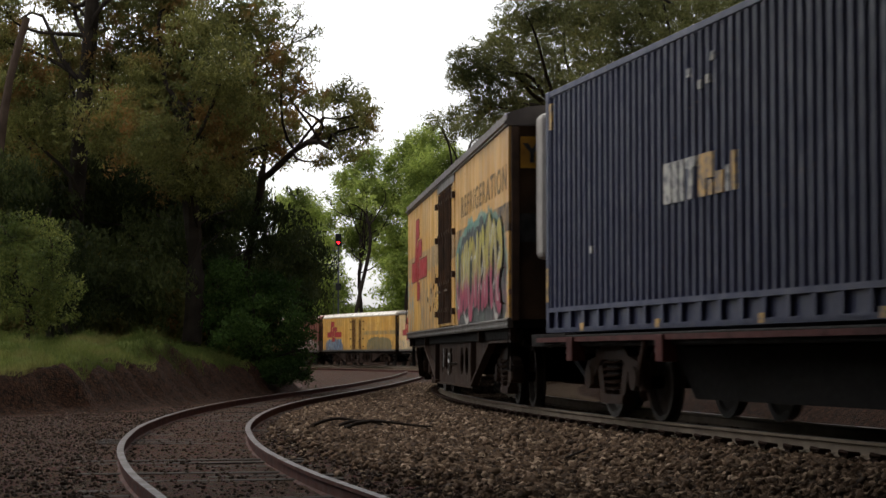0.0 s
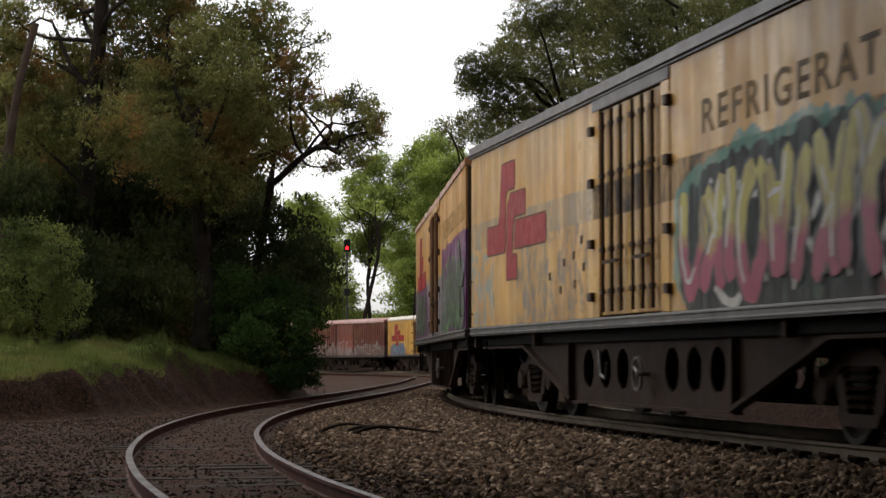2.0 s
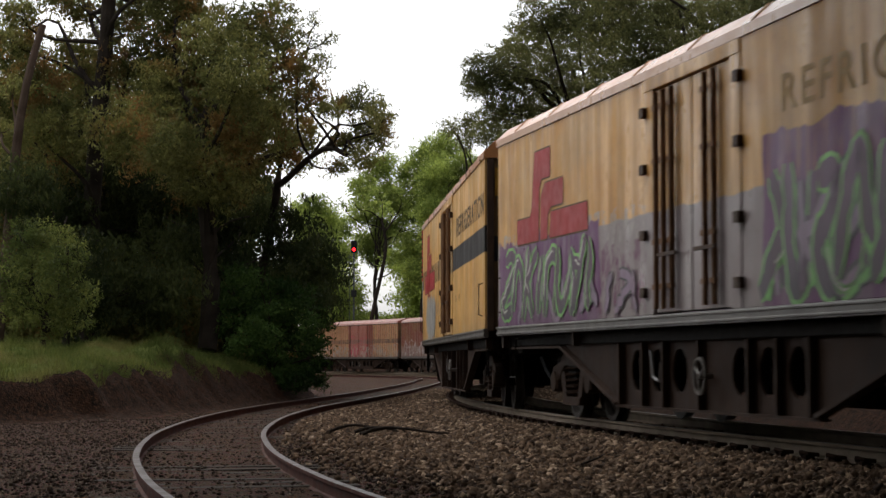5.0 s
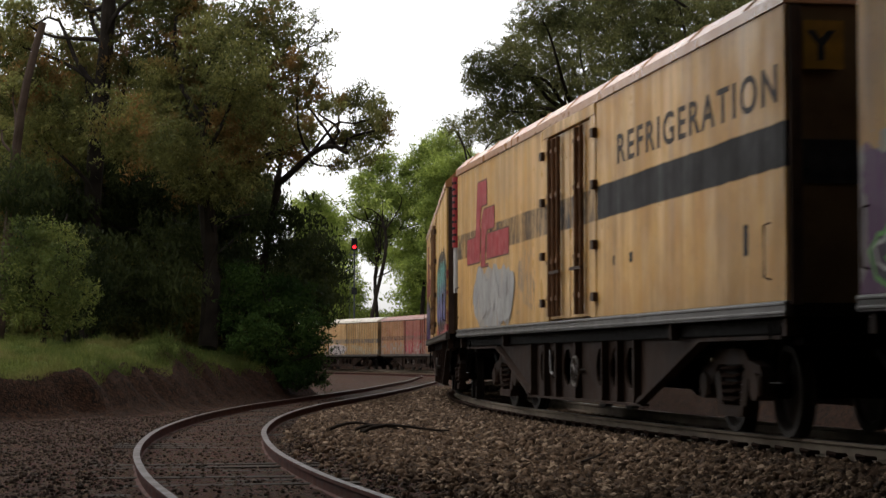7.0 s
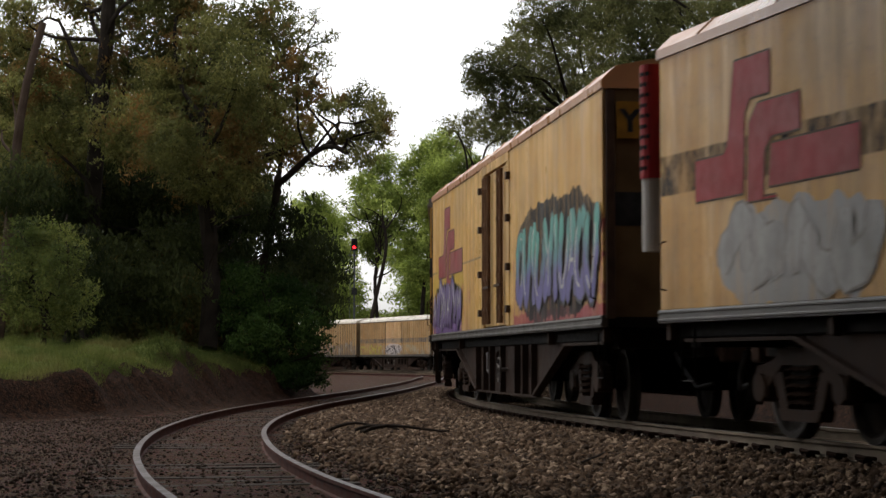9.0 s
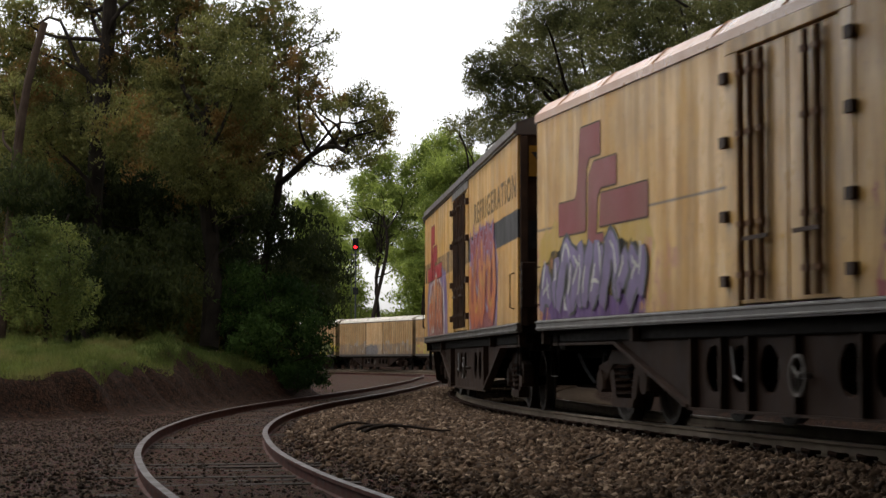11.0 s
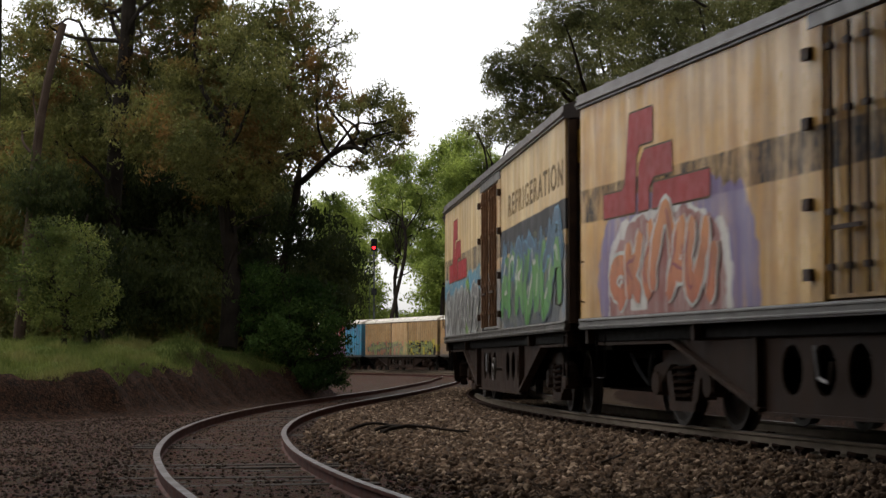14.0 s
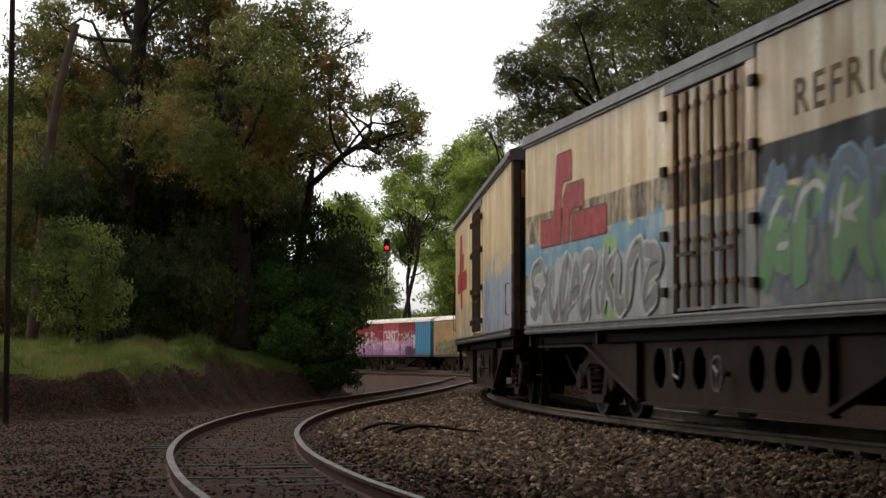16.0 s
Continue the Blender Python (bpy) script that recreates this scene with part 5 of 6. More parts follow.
def make_container():
    w = tagged(new("container_wagon"), "dark steel flat wagon under a blue container", "railway wagon")
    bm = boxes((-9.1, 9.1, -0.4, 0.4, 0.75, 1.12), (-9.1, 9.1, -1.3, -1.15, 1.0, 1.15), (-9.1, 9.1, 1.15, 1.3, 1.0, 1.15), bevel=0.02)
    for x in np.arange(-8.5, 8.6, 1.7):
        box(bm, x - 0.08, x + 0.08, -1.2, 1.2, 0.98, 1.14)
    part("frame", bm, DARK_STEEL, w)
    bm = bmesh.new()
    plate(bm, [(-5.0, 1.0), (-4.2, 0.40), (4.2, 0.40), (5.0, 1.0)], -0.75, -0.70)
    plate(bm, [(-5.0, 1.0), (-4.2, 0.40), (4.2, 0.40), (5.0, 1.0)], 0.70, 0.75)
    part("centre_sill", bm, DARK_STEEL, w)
    for x in (-7.0, -3.6, 3.6, 7.0):
        part("bracket", boxes((x - 0.12, x + 0.12, -1.40, -1.22, 0.82, 1.12), bevel=0.01), RED_BAR, w)
    for s in (-1, 1):
        part("side_bar", boxes((-8.6, 8.6, s * 1.34 - 0.03, s * 1.34 + 0.03, 1.06, 1.12)), RED_BAR, w)
        part("coupler", boxes((s * 9.05, s * 9.7, -0.1, 0.1, 0.80, 0.98), (s * 9.5, s * 9.8, -0.17, 0.14, 0.74, 1.02), bevel=0.03), RUST, w)
        part("lever", tube(bmesh.new(), [(s * 4.3, -1.3, 1.1), (s * 4.3, -1.36, 0.8), (s * 4.25, -1.36, 0.5), (s * 4.35, -1.3, 0.4)], 0.04, 8), RUST, w)
        part("end_platform", boxes((s * 7.5, s * 9.1, -1.3, 1.3, 1.12, 1.17), bevel=0.01), DARK_STEEL, w)
    for o in w.children_recursive:
        o.data.transform(Matrix.Translation((0, 0, -0.12)))
    bogie(w, -BOGIE_AT, FRAME_STEEL)
    bogie(w, BOGIE_AT, FRAME_STEEL)
    c = tagged(new("shipping_container"), "dull blue corrugated steel container on a wagon", "shipping container")
    X, Yh, z0, z1 = 7.3, 1.24, 1.50, 4.42
    base = bmesh.new()
    box(base, -X, X, -Yh, Yh, 1.19, 1.24)
    for s in (-1, 1):
        box(base, -X, X, s * (Yh - 0.10), s * (Yh - 0.06), 1.24, 1.48)
        box(base, -X, X, s * (Yh - 0.08), s * Yh, 1.46, 1.52)
        box(base, -X, X, s * (Yh - 0.08), s * Yh, 1.19, 1.25)
    part("base_frame", base, CONT_BLUE, c)
    for s in (-1, 1):
        for x in np.arange(-X + 0.5, X, 0.62):
            part("pocket_rib", boxes((x - 0.05, x + 0.05, s * (Yh - 0.07), s * (Yh - 0.005), 1.25, 1.46)), CONT_BLUE, c)
        pr, x = [], -X + 0.12
        p = 0.23
        while x < X - 0.32:
            pr += [(x, 0), (x + 0.075, 0), (x + 0.115, 0.04), (x + 0.19, 0.04)]
            x += p
        pr.append((X - 0.1, 0))
        bm = bmesh.new()
        lo = [bm.verts.new((q, s * (Yh - 0.012 - d), z0 + 0.02)) for q, d in pr]
        hi = [bm.verts.new((q, s * (Yh - 0.012 - d), z1 - 0.06)) for q, d in pr]
        for i in range(len(pr) - 1):
            bm.faces.new((lo[i], lo[i + 1], hi[i + 1], hi[i]))
        g = bmesh.ops.extrude_face_region(bm, geom=list(bm.faces))
        bmesh.ops.translate(bm, vec=(0, -s * 0.006, 0), verts=[v for v in g["geom"] if isinstance(v, bmesh.types.BMVert)])
        bmesh.ops.recalc_face_normals(bm, faces=bm.faces)
        part("side_wall", bm, CONT_BLUE, c, "corrugated blue side wall")
        part("top_rail", boxes((-X, X, s * (Yh - 0.08), s * Yh, z1 - 0.08, z1), bevel=0.008), CONT_BLUE, c)
        for e in (-1, 1):
            part("corner_post", boxes((e * (X - 0.14), e * X, s * (Yh - 0.16), s * (Yh + 0.002), 1.24, z1 - 0.02), bevel=0.01), CONT_BLUE, c)
            part("corner_casting", boxes((e * (X - 0.18), e * (X + 0.004), s * (Yh - 0.16), s * (Yh + 0.006), z1 - 0.12, z1 + 0.004), bevel=0.01), CONT_BLUE, c)
    part("roof", boxes((-X + 0.05, X - 0.05, -Yh + 0.08, Yh - 0.08, z1 - 0.05, z1 - 0.02)), CONT_BLUE, c)
    for e in (-1, 1):
        part("end_wall", boxes((e * (X - 0.05), e * (X - 0.01), -Yh + 0.1, Yh - 0.1, 1.24, z1 - 0.05)), CONT_BLUE, c)
    # maker's mark as plain slanted bars
    k = Nodes("worn_white_marking")
    wh = k.done(k.mix(k.step(k.noise(9, 5), 0.42, 0.6), (0.40, 0.38, 0.34), (0.12, 0.12, 0.13)), 0.6)
    k = Nodes("worn_yellow_marking")
    ye = k.done(k.mix(k.step(k.noise(9, 5), 0.42, 0.6), (0.45, 0.25, 0.05), (0.16, 0.11, 0.06)), 0.6)
    for x0, x1, za, zb, m in ((-2.35, -2.09, 2.56, 3.01, wh), (-2.05, -1.87, 2.56, 3.01, wh), (-1.82, -1.67, 2.56, 3.01, wh), (-1.63, -1.29, 2.9, 3.01, wh), (-1.53, -1.39, 2.56, 2.9, wh), (-1.2, -0.99, 2.56, 3.01, ye), (-0.99, -0.76, 2.74, 3.01, ye), (-0.9, -0.76, 2.56, 2.72, ye), (-0.68, -0.45, 2.56, 2.79, ye), (-0.37, -0.28, 2.56, 2.83, wh), (-0.2, -0.1, 2.56, 2.96, ye)):
        part("marking", boxes((x0, x1, -Yh - 0.001, -Yh + 0.03, za, zb)), m, c)
    part("marking", boxes((-X + 0.18, -X + 0.30, -Yh - 0.006, -Yh + 0.02, 3.9, 4.25)), ye, c)
    part("marking", boxes((-X + 0.02, -X + 0.12, -Yh - 0.006, -Yh + 0.02, 1.6, 2.05)), ye, c)
    for x in (-5.6, -2.6, 0.6, 3.4, 5.9):
        part("marking", boxes((x - 0.07, x + 0.07, -Yh - 0.004, -Yh + 0.03, 1.20, 1.30)), ye, c)
    for x, z in ((-1.5, 3.92), (-1.15, 3.75), (-0.9, 3.78), (-0.75, 4.0), (4.6, 3.1), (-5.2, 2.2)):
        part("scuff", boxes((x - 0.05, x + 0.04, -Yh - 0.001, -Yh + 0.03, z - 0.04, z + 0.05)), wh, c)
    for o in c.children_recursive:
        o.data.transform(Matrix.Translation((0, 0, -0.12)))
    return w, c


WHEELS_VANS = len(WHEELS)
TRAIN_WAGON, CONTAINER = make_container()
TRAIN += [(TRAIN_WAGON, -1, 0.2), (CONTAINER, -1, -1.4)]


def train_pose(k, t, ahead):
    """Where the k-th vehicle stands at t: its two bogies ride on the line."""
    mid = MID_A - ahead - SPEED * (t - 1.5) + PITCH * k
    f, _ = on_main(mid - BOGIE_AT)
    r, _ = on_main(mid + BOGIE_AT)
    d = f - r
    p = (f + r) / 2
    return pose(p.x, p.y, 0.0, 0, 0, math.degrees(math.atan2(d.y, d.x)))


def motions():
    for thing, k, ahead in TRAIN:
        walk(thing, [(i * 0.5, train_pose(k, i * 0.5, ahead)) for i in range(33)])
    turning = WHEELS[:NEAR_WHEELS] + WHEELS[WHEELS_VANS:]
    for axle, x in turning:
        walk(axle, [(i / 15, pose(x, 0, 0.455) @ Matrix.Rotation(SPEED * i / 15 / 0.455, 4, "Y")) for i in range(241)])

# ================= plants =================
def leaf_material(name, a, b, c=None, share_c=0.85):
    k = Nodes(name)
    r = k.island()
    col = k.mix(k.step(r, 0.0, 1.0), a, b)
    big = k.noise(0.35, 3)
    col = k.mix(k.step(big, 0.4, 0.65), col, tuple(v * 0.6 for v in a))
    if c:
        col = k.mix(k.math("MULTIPLY", k.step(k.noise(0.5, 3, 0.6, k.stretch(1, 1, 1, None, (5, 2, 1))), 0.52, 0.64), share_c), col, c)
    k.put(k.bsdf.inputs["Subsurface Weight"], 0.0)
    m = k.done(col, 0.65, 0, 0.08)
    tr = k.n.new("ShaderNodeBsdfTranslucent")
    k.put(tr.inputs["Color"], col)
    mx = k.n.new("ShaderNodeMixShader")
    mx.inputs[0].default_value = 0.42
    k.l.new(k.bsdf.outputs[0], mx.inputs[1])
    k.l.new(tr.outputs[0], mx.inputs[2])
    k.l.new(mx.outputs[0], k.n["Material Output"].inputs["Surface"])
    return m


LEAF_GUM = leaf_material("dull_olive_gum_leaves", (0.0902, 0.0991, 0.0291), (0.233, 0.2184, 0.0699), (0.21, 0.095, 0.03), 0.7)
LEAF_DARK = leaf_material("dark_green_leaves", (0.0299, 0.0414, 0.0138), (0.0828, 0.092, 0.0299))
LEAF_BUSH = leaf_material("deep_green_bush_leaves", (0.024, 0.052, 0.011), (0.085, 0.14, 0.032))
LEAF_LIME = leaf_material("fresh_lime_green_leaves", (0.17, 0.225, 0.048), (0.40, 0.47, 0.108))
LEAF_SHRUB = leaf_material("yellow_green_shrub_leaves", (0.08, 0.1056, 0.0272), (0.208, 0.216, 0.0576))
LEAF_RIGHT = leaf_material("grey_olive_leaves", (0.0828, 0.0897, 0.031), (0.1955, 0.1898, 0.0713))
BARK = plain("grey_brown_bark", (0.0179, 0.0136, 0.0107), (0.0429, 0.034, 0.0268), 0.9, 0, 2.0, 25.0, 0.6)
BARK_RED = plain("red_brown_peeling_bark", (0.055, 0.036, 0.027), (0.10, 0.07, 0.052), 0.85, 0, 2.0, 25.0, 0.6)


def leaves_mesh(name, clumps, per, size, seed, mat, droop=0.5, hollow=0.55):
    """Leaf blades in clumps (x, y, z, rx, rz): pointed four-cornered blades, many to a clump, bunched in sprigs."""
    rng = np.random.default_rng(seed)
    cents, radii = [], []
    for x, y, z, rx, rz in clumps:
        n = max(20, int(4 * per * rx * rx * rz / (rx + rz) * 2))
        sprigs = max(6, n // 20)
        d = rng.normal(size=(sprigs, 3))
        d /= np.linalg.norm(d, axis=1)[:, None]
        r = hollow + (1.12 - hollow) * rng.random((sprigs, 1)) ** 0.8
        r *= 1 + 0.26 * rng.normal(size=(sprigs, 1))
        sp = d * r * np.array([rx, rx, rz])
        k = rng.integers(0, sprigs, n)
        off = rng.normal(size=(n, 3)) * size * np.array([1.6, 1.6, 1.2])
        cents.append(np.array([x, y, z]) + sp[k] + off)
    p = np.concatenate(cents)
    n = len(p)
    a = rng.normal(size=(n, 3))
    a[:, 2] -= droop * 1.4
    a /= np.linalg.norm(a, axis=1)[:, None]
    b = np.cross(a, rng.normal(size=(n, 3)))
    b /= np.linalg.norm(b, axis=1)[:, None]
    ln = size * rng.uniform(0.6, 1.4, (n, 1))
    wd = ln * rng.uniform(0.22, 0.42, (n, 1))
    c = np.cross(a, b) * ln * 0.12
    v = np.stack([p - a * ln, p + b * wd + c, p + a * ln, p - b * wd + c], 1)
    me = bpy.data.meshes.new(name)
    me.vertices.add(n * 4)
    me.vertices.foreach_set("co", v.reshape(-1))
    me.loops.add(n * 4)
    me.loops.foreach_set("vertex_index", np.arange(n * 4))
    me.polygons.add(n)
    me.polygons.foreach_set("loop_start", np.arange(0, n * 4, 4))
    me.update(calc_edges=True)
    me.materials.append(mat)
    return me


def bent(a, b, rng, sag=0.12, n=7):
    a, b = np.array(a, float), np.array(b, float)
    d = np.linalg.norm(b - a)
    j = rng.normal(size=(2, 3)) * d * sag
    out = []
    for i in range(n):
        t = i / (n - 1)
        out.append(a * (1 - t) + b * t + j[0] * math.sin(math.pi * t) + j[1] * math.sin(2 * math.pi * t) * 0.5 + np.array([0, 0, 0.08 * d * math.sin(math.pi * t)]))
    return out


def tree(name, label, category, base, fork, clumps, leaf, bark, seed, per=900, size=0.11, girth=0.28, group="", droop=0.5, hollow=0.55, elbow=None, sag=0.04):
    """A trunk from base to fork, a limb to every clump, and a crown of leaf blades."""
    rng = np.random.default_rng(seed)
    t = tagged(new(name), label, category, group)
    bm = bmesh.new()
    trunk = bent(base, fork, rng, sag, 9)
    if elbow:
        trunk = bent(base, elbow, rng, 0.04, 7)[:-1] + bent(elbow, fork, rng, 0.05, 7)
    tube(bm, trunk, girth, 10, girth * (0.45 if elbow else 0.6))
    part("trunk", bm, bark, t)
    lm = bmesh.new()
    for i, c in enumerate(clumps):
        start = trunk[rng.integers(9, 13) if elbow else rng.integers(4, 9)]
        if not elbow:
            # a limb leaves the trunk lower than its tip
            low = [q for q in trunk[2:] if q[2] < c[2] - 0.8]
            start = low[-1 - rng.integers(0, min(2, len(low)))] if low else trunk[2]
        tip = (c[0], c[1], c[2] - 0.15 * c[4])
        path = bent(start, tip, rng, 0.10, 8)
        tube(lm, path, girth * 0.3, 6, 0.02)
        for q in range(3):
            d = rng.normal(size=3)
            d /= np.linalg.norm(d)
            e = np.array(c[:3]) + d * np.array([c[3], c[3], c[4]]) * 0.85
            tube(lm, bent(path[6], e, rng, 0.12, 5), 0.02, 5, 0.006)
    part("limb", lm, bark, t)
    cr = new("crown", leaves_mesh("crown", clumps, per, size, seed + 100, leaf, droop, hollow))
    cr.parent = t
    return t



tree("gum_tree", "tall gum tree with olive leaves and a forked dark trunk", "tree", (-10.61, 62, 1.32), (-10.15, 61.5, 13.4),
     [(-12.86, 62.4, 11.4, 0.62, 0.4), (-12.3, 64.3, 12.5, 0.85, 0.6), (-11.3, 63.4, 11.7, 0.55, 0.35), (-13.2, 63.5, 10.6, 0.75, 0.5), (-10.9, 65.2, 12.9, 0.6, 0.4), (-8.9, 62.2, 13.2, 0.6, 0.4), (-9.3, 64.6, 12.43, 1.24, 0.71), (-11.44, 64.8, 10.33, 1.06, 0.71), (-12.19, 61.4, 9.16, 0.84, 0.76), (-11.62, 61.1, 7.78, 1.0, 0.75), (-11.3, 66.0, 9.07, 1.17, 0.9), (-9.77, 62.6, 9.66, 0.86, 0.68), (-8.81, 62.4, 10.32, 1.02, 0.77), (-13.66, 67.0, 7.55, 0.92, 0.92), (-11.62, 63.8, 6.7, 1.05, 0.87), (-14.01, 66.0, 10.88, 1.08, 0.9), (-13.73, 63.9, 8.8, 1.05, 1.05), (-10.21, 64.8, 11.58, 0.89, 0.53), (-8.06, 61.9, 11.77, 0.85, 0.51), (-10.74, 64.8, 7.5, 1.06, 0.89)],
     LEAF_GUM, BARK, 11, 1050, 0.075, 0.3, "trees and shrubs", 0.6)
tree("gum_tree", "broad gum tree with rust-tinged olive foliage", "tree", (-6.83, 60, 1.11), (-6.99, 60, 7.82),
     [(-7.76, 62.2, 11.15, 1.02, 0.68), (-6.51, 60.1, 10.14, 0.99, 0.74), (-5.65, 61.4, 10.85, 0.92, 0.67), (-5.11, 61.0, 9.78, 0.92, 0.75), (-5.74, 57.4, 8.61, 1.02, 0.78), (-7.34, 61.5, 9.52, 1.01, 0.84), (-8.21, 60.5, 8.72, 0.99, 0.83), (-8.94, 58.8, 7.36, 1.05, 0.88), (-7.6, 57.2, 6.71, 1.09, 0.86), (-7.07, 62.2, 7.74, 1.19, 0.94), (-5.66, 59.8, 7.64, 1.06, 0.9), (-4.8, 61.3, 8.31, 0.75, 0.75), (-4.7, 62.3, 7.24, 0.68, 0.68), (-6.1, 61.3, 6.5, 0.8, 0.7), (-4.21, 62.5, 7.61, 0.43, 0.6), (-6.59, 59.4, 5.96, 1.14, 0.81)],
     LEAF_GUM, BARK, 12, 1050, 0.075, 0.3, "trees and shrubs", 0.6)
tree("gum_tree", "gum tree with a long bare limb and a tufted end", "tree", (-6.7, 63.5, 1.1), (-2.71, 58, 6.60),
     [(-2.5, 58.7, 8.15, 0.61, 0.35), (-1.84, 57.9, 7.73, 0.4, 0.4), (-2.03, 59.0, 7.31, 0.52, 0.45), (-2.67, 58.9, 7.13, 0.45, 0.35), (-3.13, 57.0, 7.79, 0.34, 0.28), (-1.58, 57.1, 7.25, 0.22, 0.47), (-2.29, 57.3, 6.41, 0.41, 0.25), (-3.09, 59.1, 6.35, 0.29, 0.19), (-3.73, 57.8, 8.36, 0.47, 0.4), (-4.08, 58.3, 9.22, 0.35, 0.35)],
     LEAF_GUM, BARK, 13, 1500, 0.06, 0.15, "trees and shrubs", 0.6, elbow=(-4.85, 60.8, 5.98))
tree("gum_tree", "thin gum tree with wispy high foliage", "tree", (-6.06, 66, 1.16), (-5.70, 66, 9.97),
     [(-4.74, 65.2, 11.47, 0.39, 0.32), (-4.26, 66.0, 11.06, 0.32, 0.25), (-3.87, 65.5, 10.36, 0.43, 0.29), (-3.51, 65.4, 11.05, 0.25, 0.18), (-4.64, 66.3, 10.11, 0.4, 0.25), (-5.28, 66.3, 12.2, 0.54, 0.36), (-4.18, 67.6, 12.05, 0.22, 0.18)],
     LEAF_GUM, BARK, 14, 800, 0.06, 0.13, "trees and shrubs", 0.6)
tree("she_oak", "dark dense tree with drooping foliage", "tree", (-6.48, 63, 1.14), (-6.99, 63, 5.08),
     [(-10.27, 64.1, 6.03, 1.23, 0.96), (-9.07, 65.6, 5.79, 1.26, 1.08), (-7.59, 65.1, 5.4, 1.25, 1.07), (-6.24, 65.9, 5.46, 1.17, 1.08), (-5.7, 64.0, 5.5, 0.55, 0.6), (-4.6, 61.0, 4.44, 0.83, 0.83), (-4.03, 65.2, 4.15, 0.8, 0.71), (-3.71, 65.8, 3.29, 0.72, 0.81), (-4.58, 65.4, 3.27, 0.98, 0.89), (-5.65, 63.4, 3.72, 1.04, 0.87), (-7.14, 64.3, 3.93, 1.05, 0.79), (-8.14, 61.3, 4.12, 1.01, 0.84), (-10.06, 65.0, 4.5, 1.07, 0.89), (-11.03, 63.4, 4.93, 0.87, 0.87), (-3.64, 61.7, 2.29, 0.51, 0.59)],
     LEAF_DARK, BARK, 15, 700, 0.09, 0.13, "trees and shrubs", 1.2)
tree("she_oak", "dark dense tree with drooping foliage", "tree", (-10.93, 60, 1.11), (-11.09, 60, 4.54),
     [(-11.71, 57.4, 5.48, 0.94, 0.94), (-11.48, 62.1, 5.36, 1.02, 1.02), (-11.98, 62.9, 4.38, 1.03, 0.95), (-9.85, 57.5, 3.44, 0.94, 0.87), (-12.27, 61.8, 3.3, 1.01, 0.85), (-9.04, 59.5, 2.88, 0.98, 0.81), (-10.23, 57.9, 2.35, 0.95, 0.71), (-7.81, 58.8, 2.7, 0.8, 0.8)],
     LEAF_DARK, BARK, 16, 650, 0.09, 0.12, "trees and shrubs", 1.2)
tree("shrub", "yellow-green shrub on the grassy bank", "shrub", (-10.04, 52, 1.11), (-10.04, 52, 2.33),
     [(-10.57, 52.5, 3.78, 0.57, 0.5), (-10.04, 52.7, 3.94, 0.58, 0.5), (-9.3, 51.1, 3.28, 0.49, 0.56), (-10.37, 52.2, 3.05, 0.71, 0.57), (-9.44, 51.1, 2.58, 0.63, 0.56), (-10.55, 52.4, 2.2, 0.72, 0.57), (-9.69, 51.7, 1.9, 0.71, 0.42), (-9.1, 52.8, 2.35, 0.36, 0.43), (-11.24, 53.0, 2.94, 0.72, 0.72)],
     LEAF_SHRUB, BARK, 17, 900, 0.06, 0.08, "trees and shrubs", 0.4)
tree("shrub", "deep green bush beside the siding", "shrub", (-4.83, 60.12, -0.11), (-4.83, 60.12, 1.43),
     [(-5.91, 60.12, 2.17, 0.45, 0.56), (-5.42, 62.05, 2.64, 0.57, 0.41), (-4.38, 59.4, 2.31, 0.49, 0.42), (-3.68, 58.44, 1.65, 0.32, 0.55), (-4.54, 60.49, 1.44, 0.67, 0.47), (-5.18, 58.32, 1.48, 0.64, 0.55), (-5.96, 58.92, 1.25, 0.29, 0.39), (-4.07, 59.76, 0.8, 0.56, 0.4), (-5.04, 60.61, 0.69, 0.63, 0.31), (-4.58, 58.8, 0.32, 0.57, 0.19), (-3.56, 58.32, 1.01, 0.23, 0.48), (-6.32, 61.57, 2.88, 0.33, 0.57), (-5.59, 59.4, 0.6, 0.39, 0.27), (-6.46, 61.93, 1.95, 0.24, 0.57), (-3.61, 61.69, 2.12, 0.2, 0.37), (-5.46, 59.64, 3.08, 0.4, 0.36), (-4.67, 60, 2.9, 0.45, 0.32), (-4.02, 60.25, 2.57, 0.32, 0.31), (-5.96, 60.73, 3.41, 0.23, 0.36), (-3.46, 60.49, 1.44, 0.13, 0.36), (-5.03, 60.37, 2.08, 0.67, 0.49)],
     LEAF_BUSH, BARK, 18, 1100, 0.075, 0.05, "trees and shrubs", 0.3)
tree("shrub", "low fresh green plants at the foot of the bank", "shrub", (-4.1, 58.05, -0.08), (-4.1, 58.05, 0.45),
     [(-4.44, 58.29, 0.36, 0.45, 0.19), (-4, 58.91, 0.45, 0.48, 0.26), (-3.54, 58.05, 0.29, 0.34, 0.26), (-4.18, 57.92, 0.17, 0.41, 0.16)],
     LEAF_BUSH, BARK, 19, 2200, 0.05, 0.03, "trees and shrubs", 0.4)
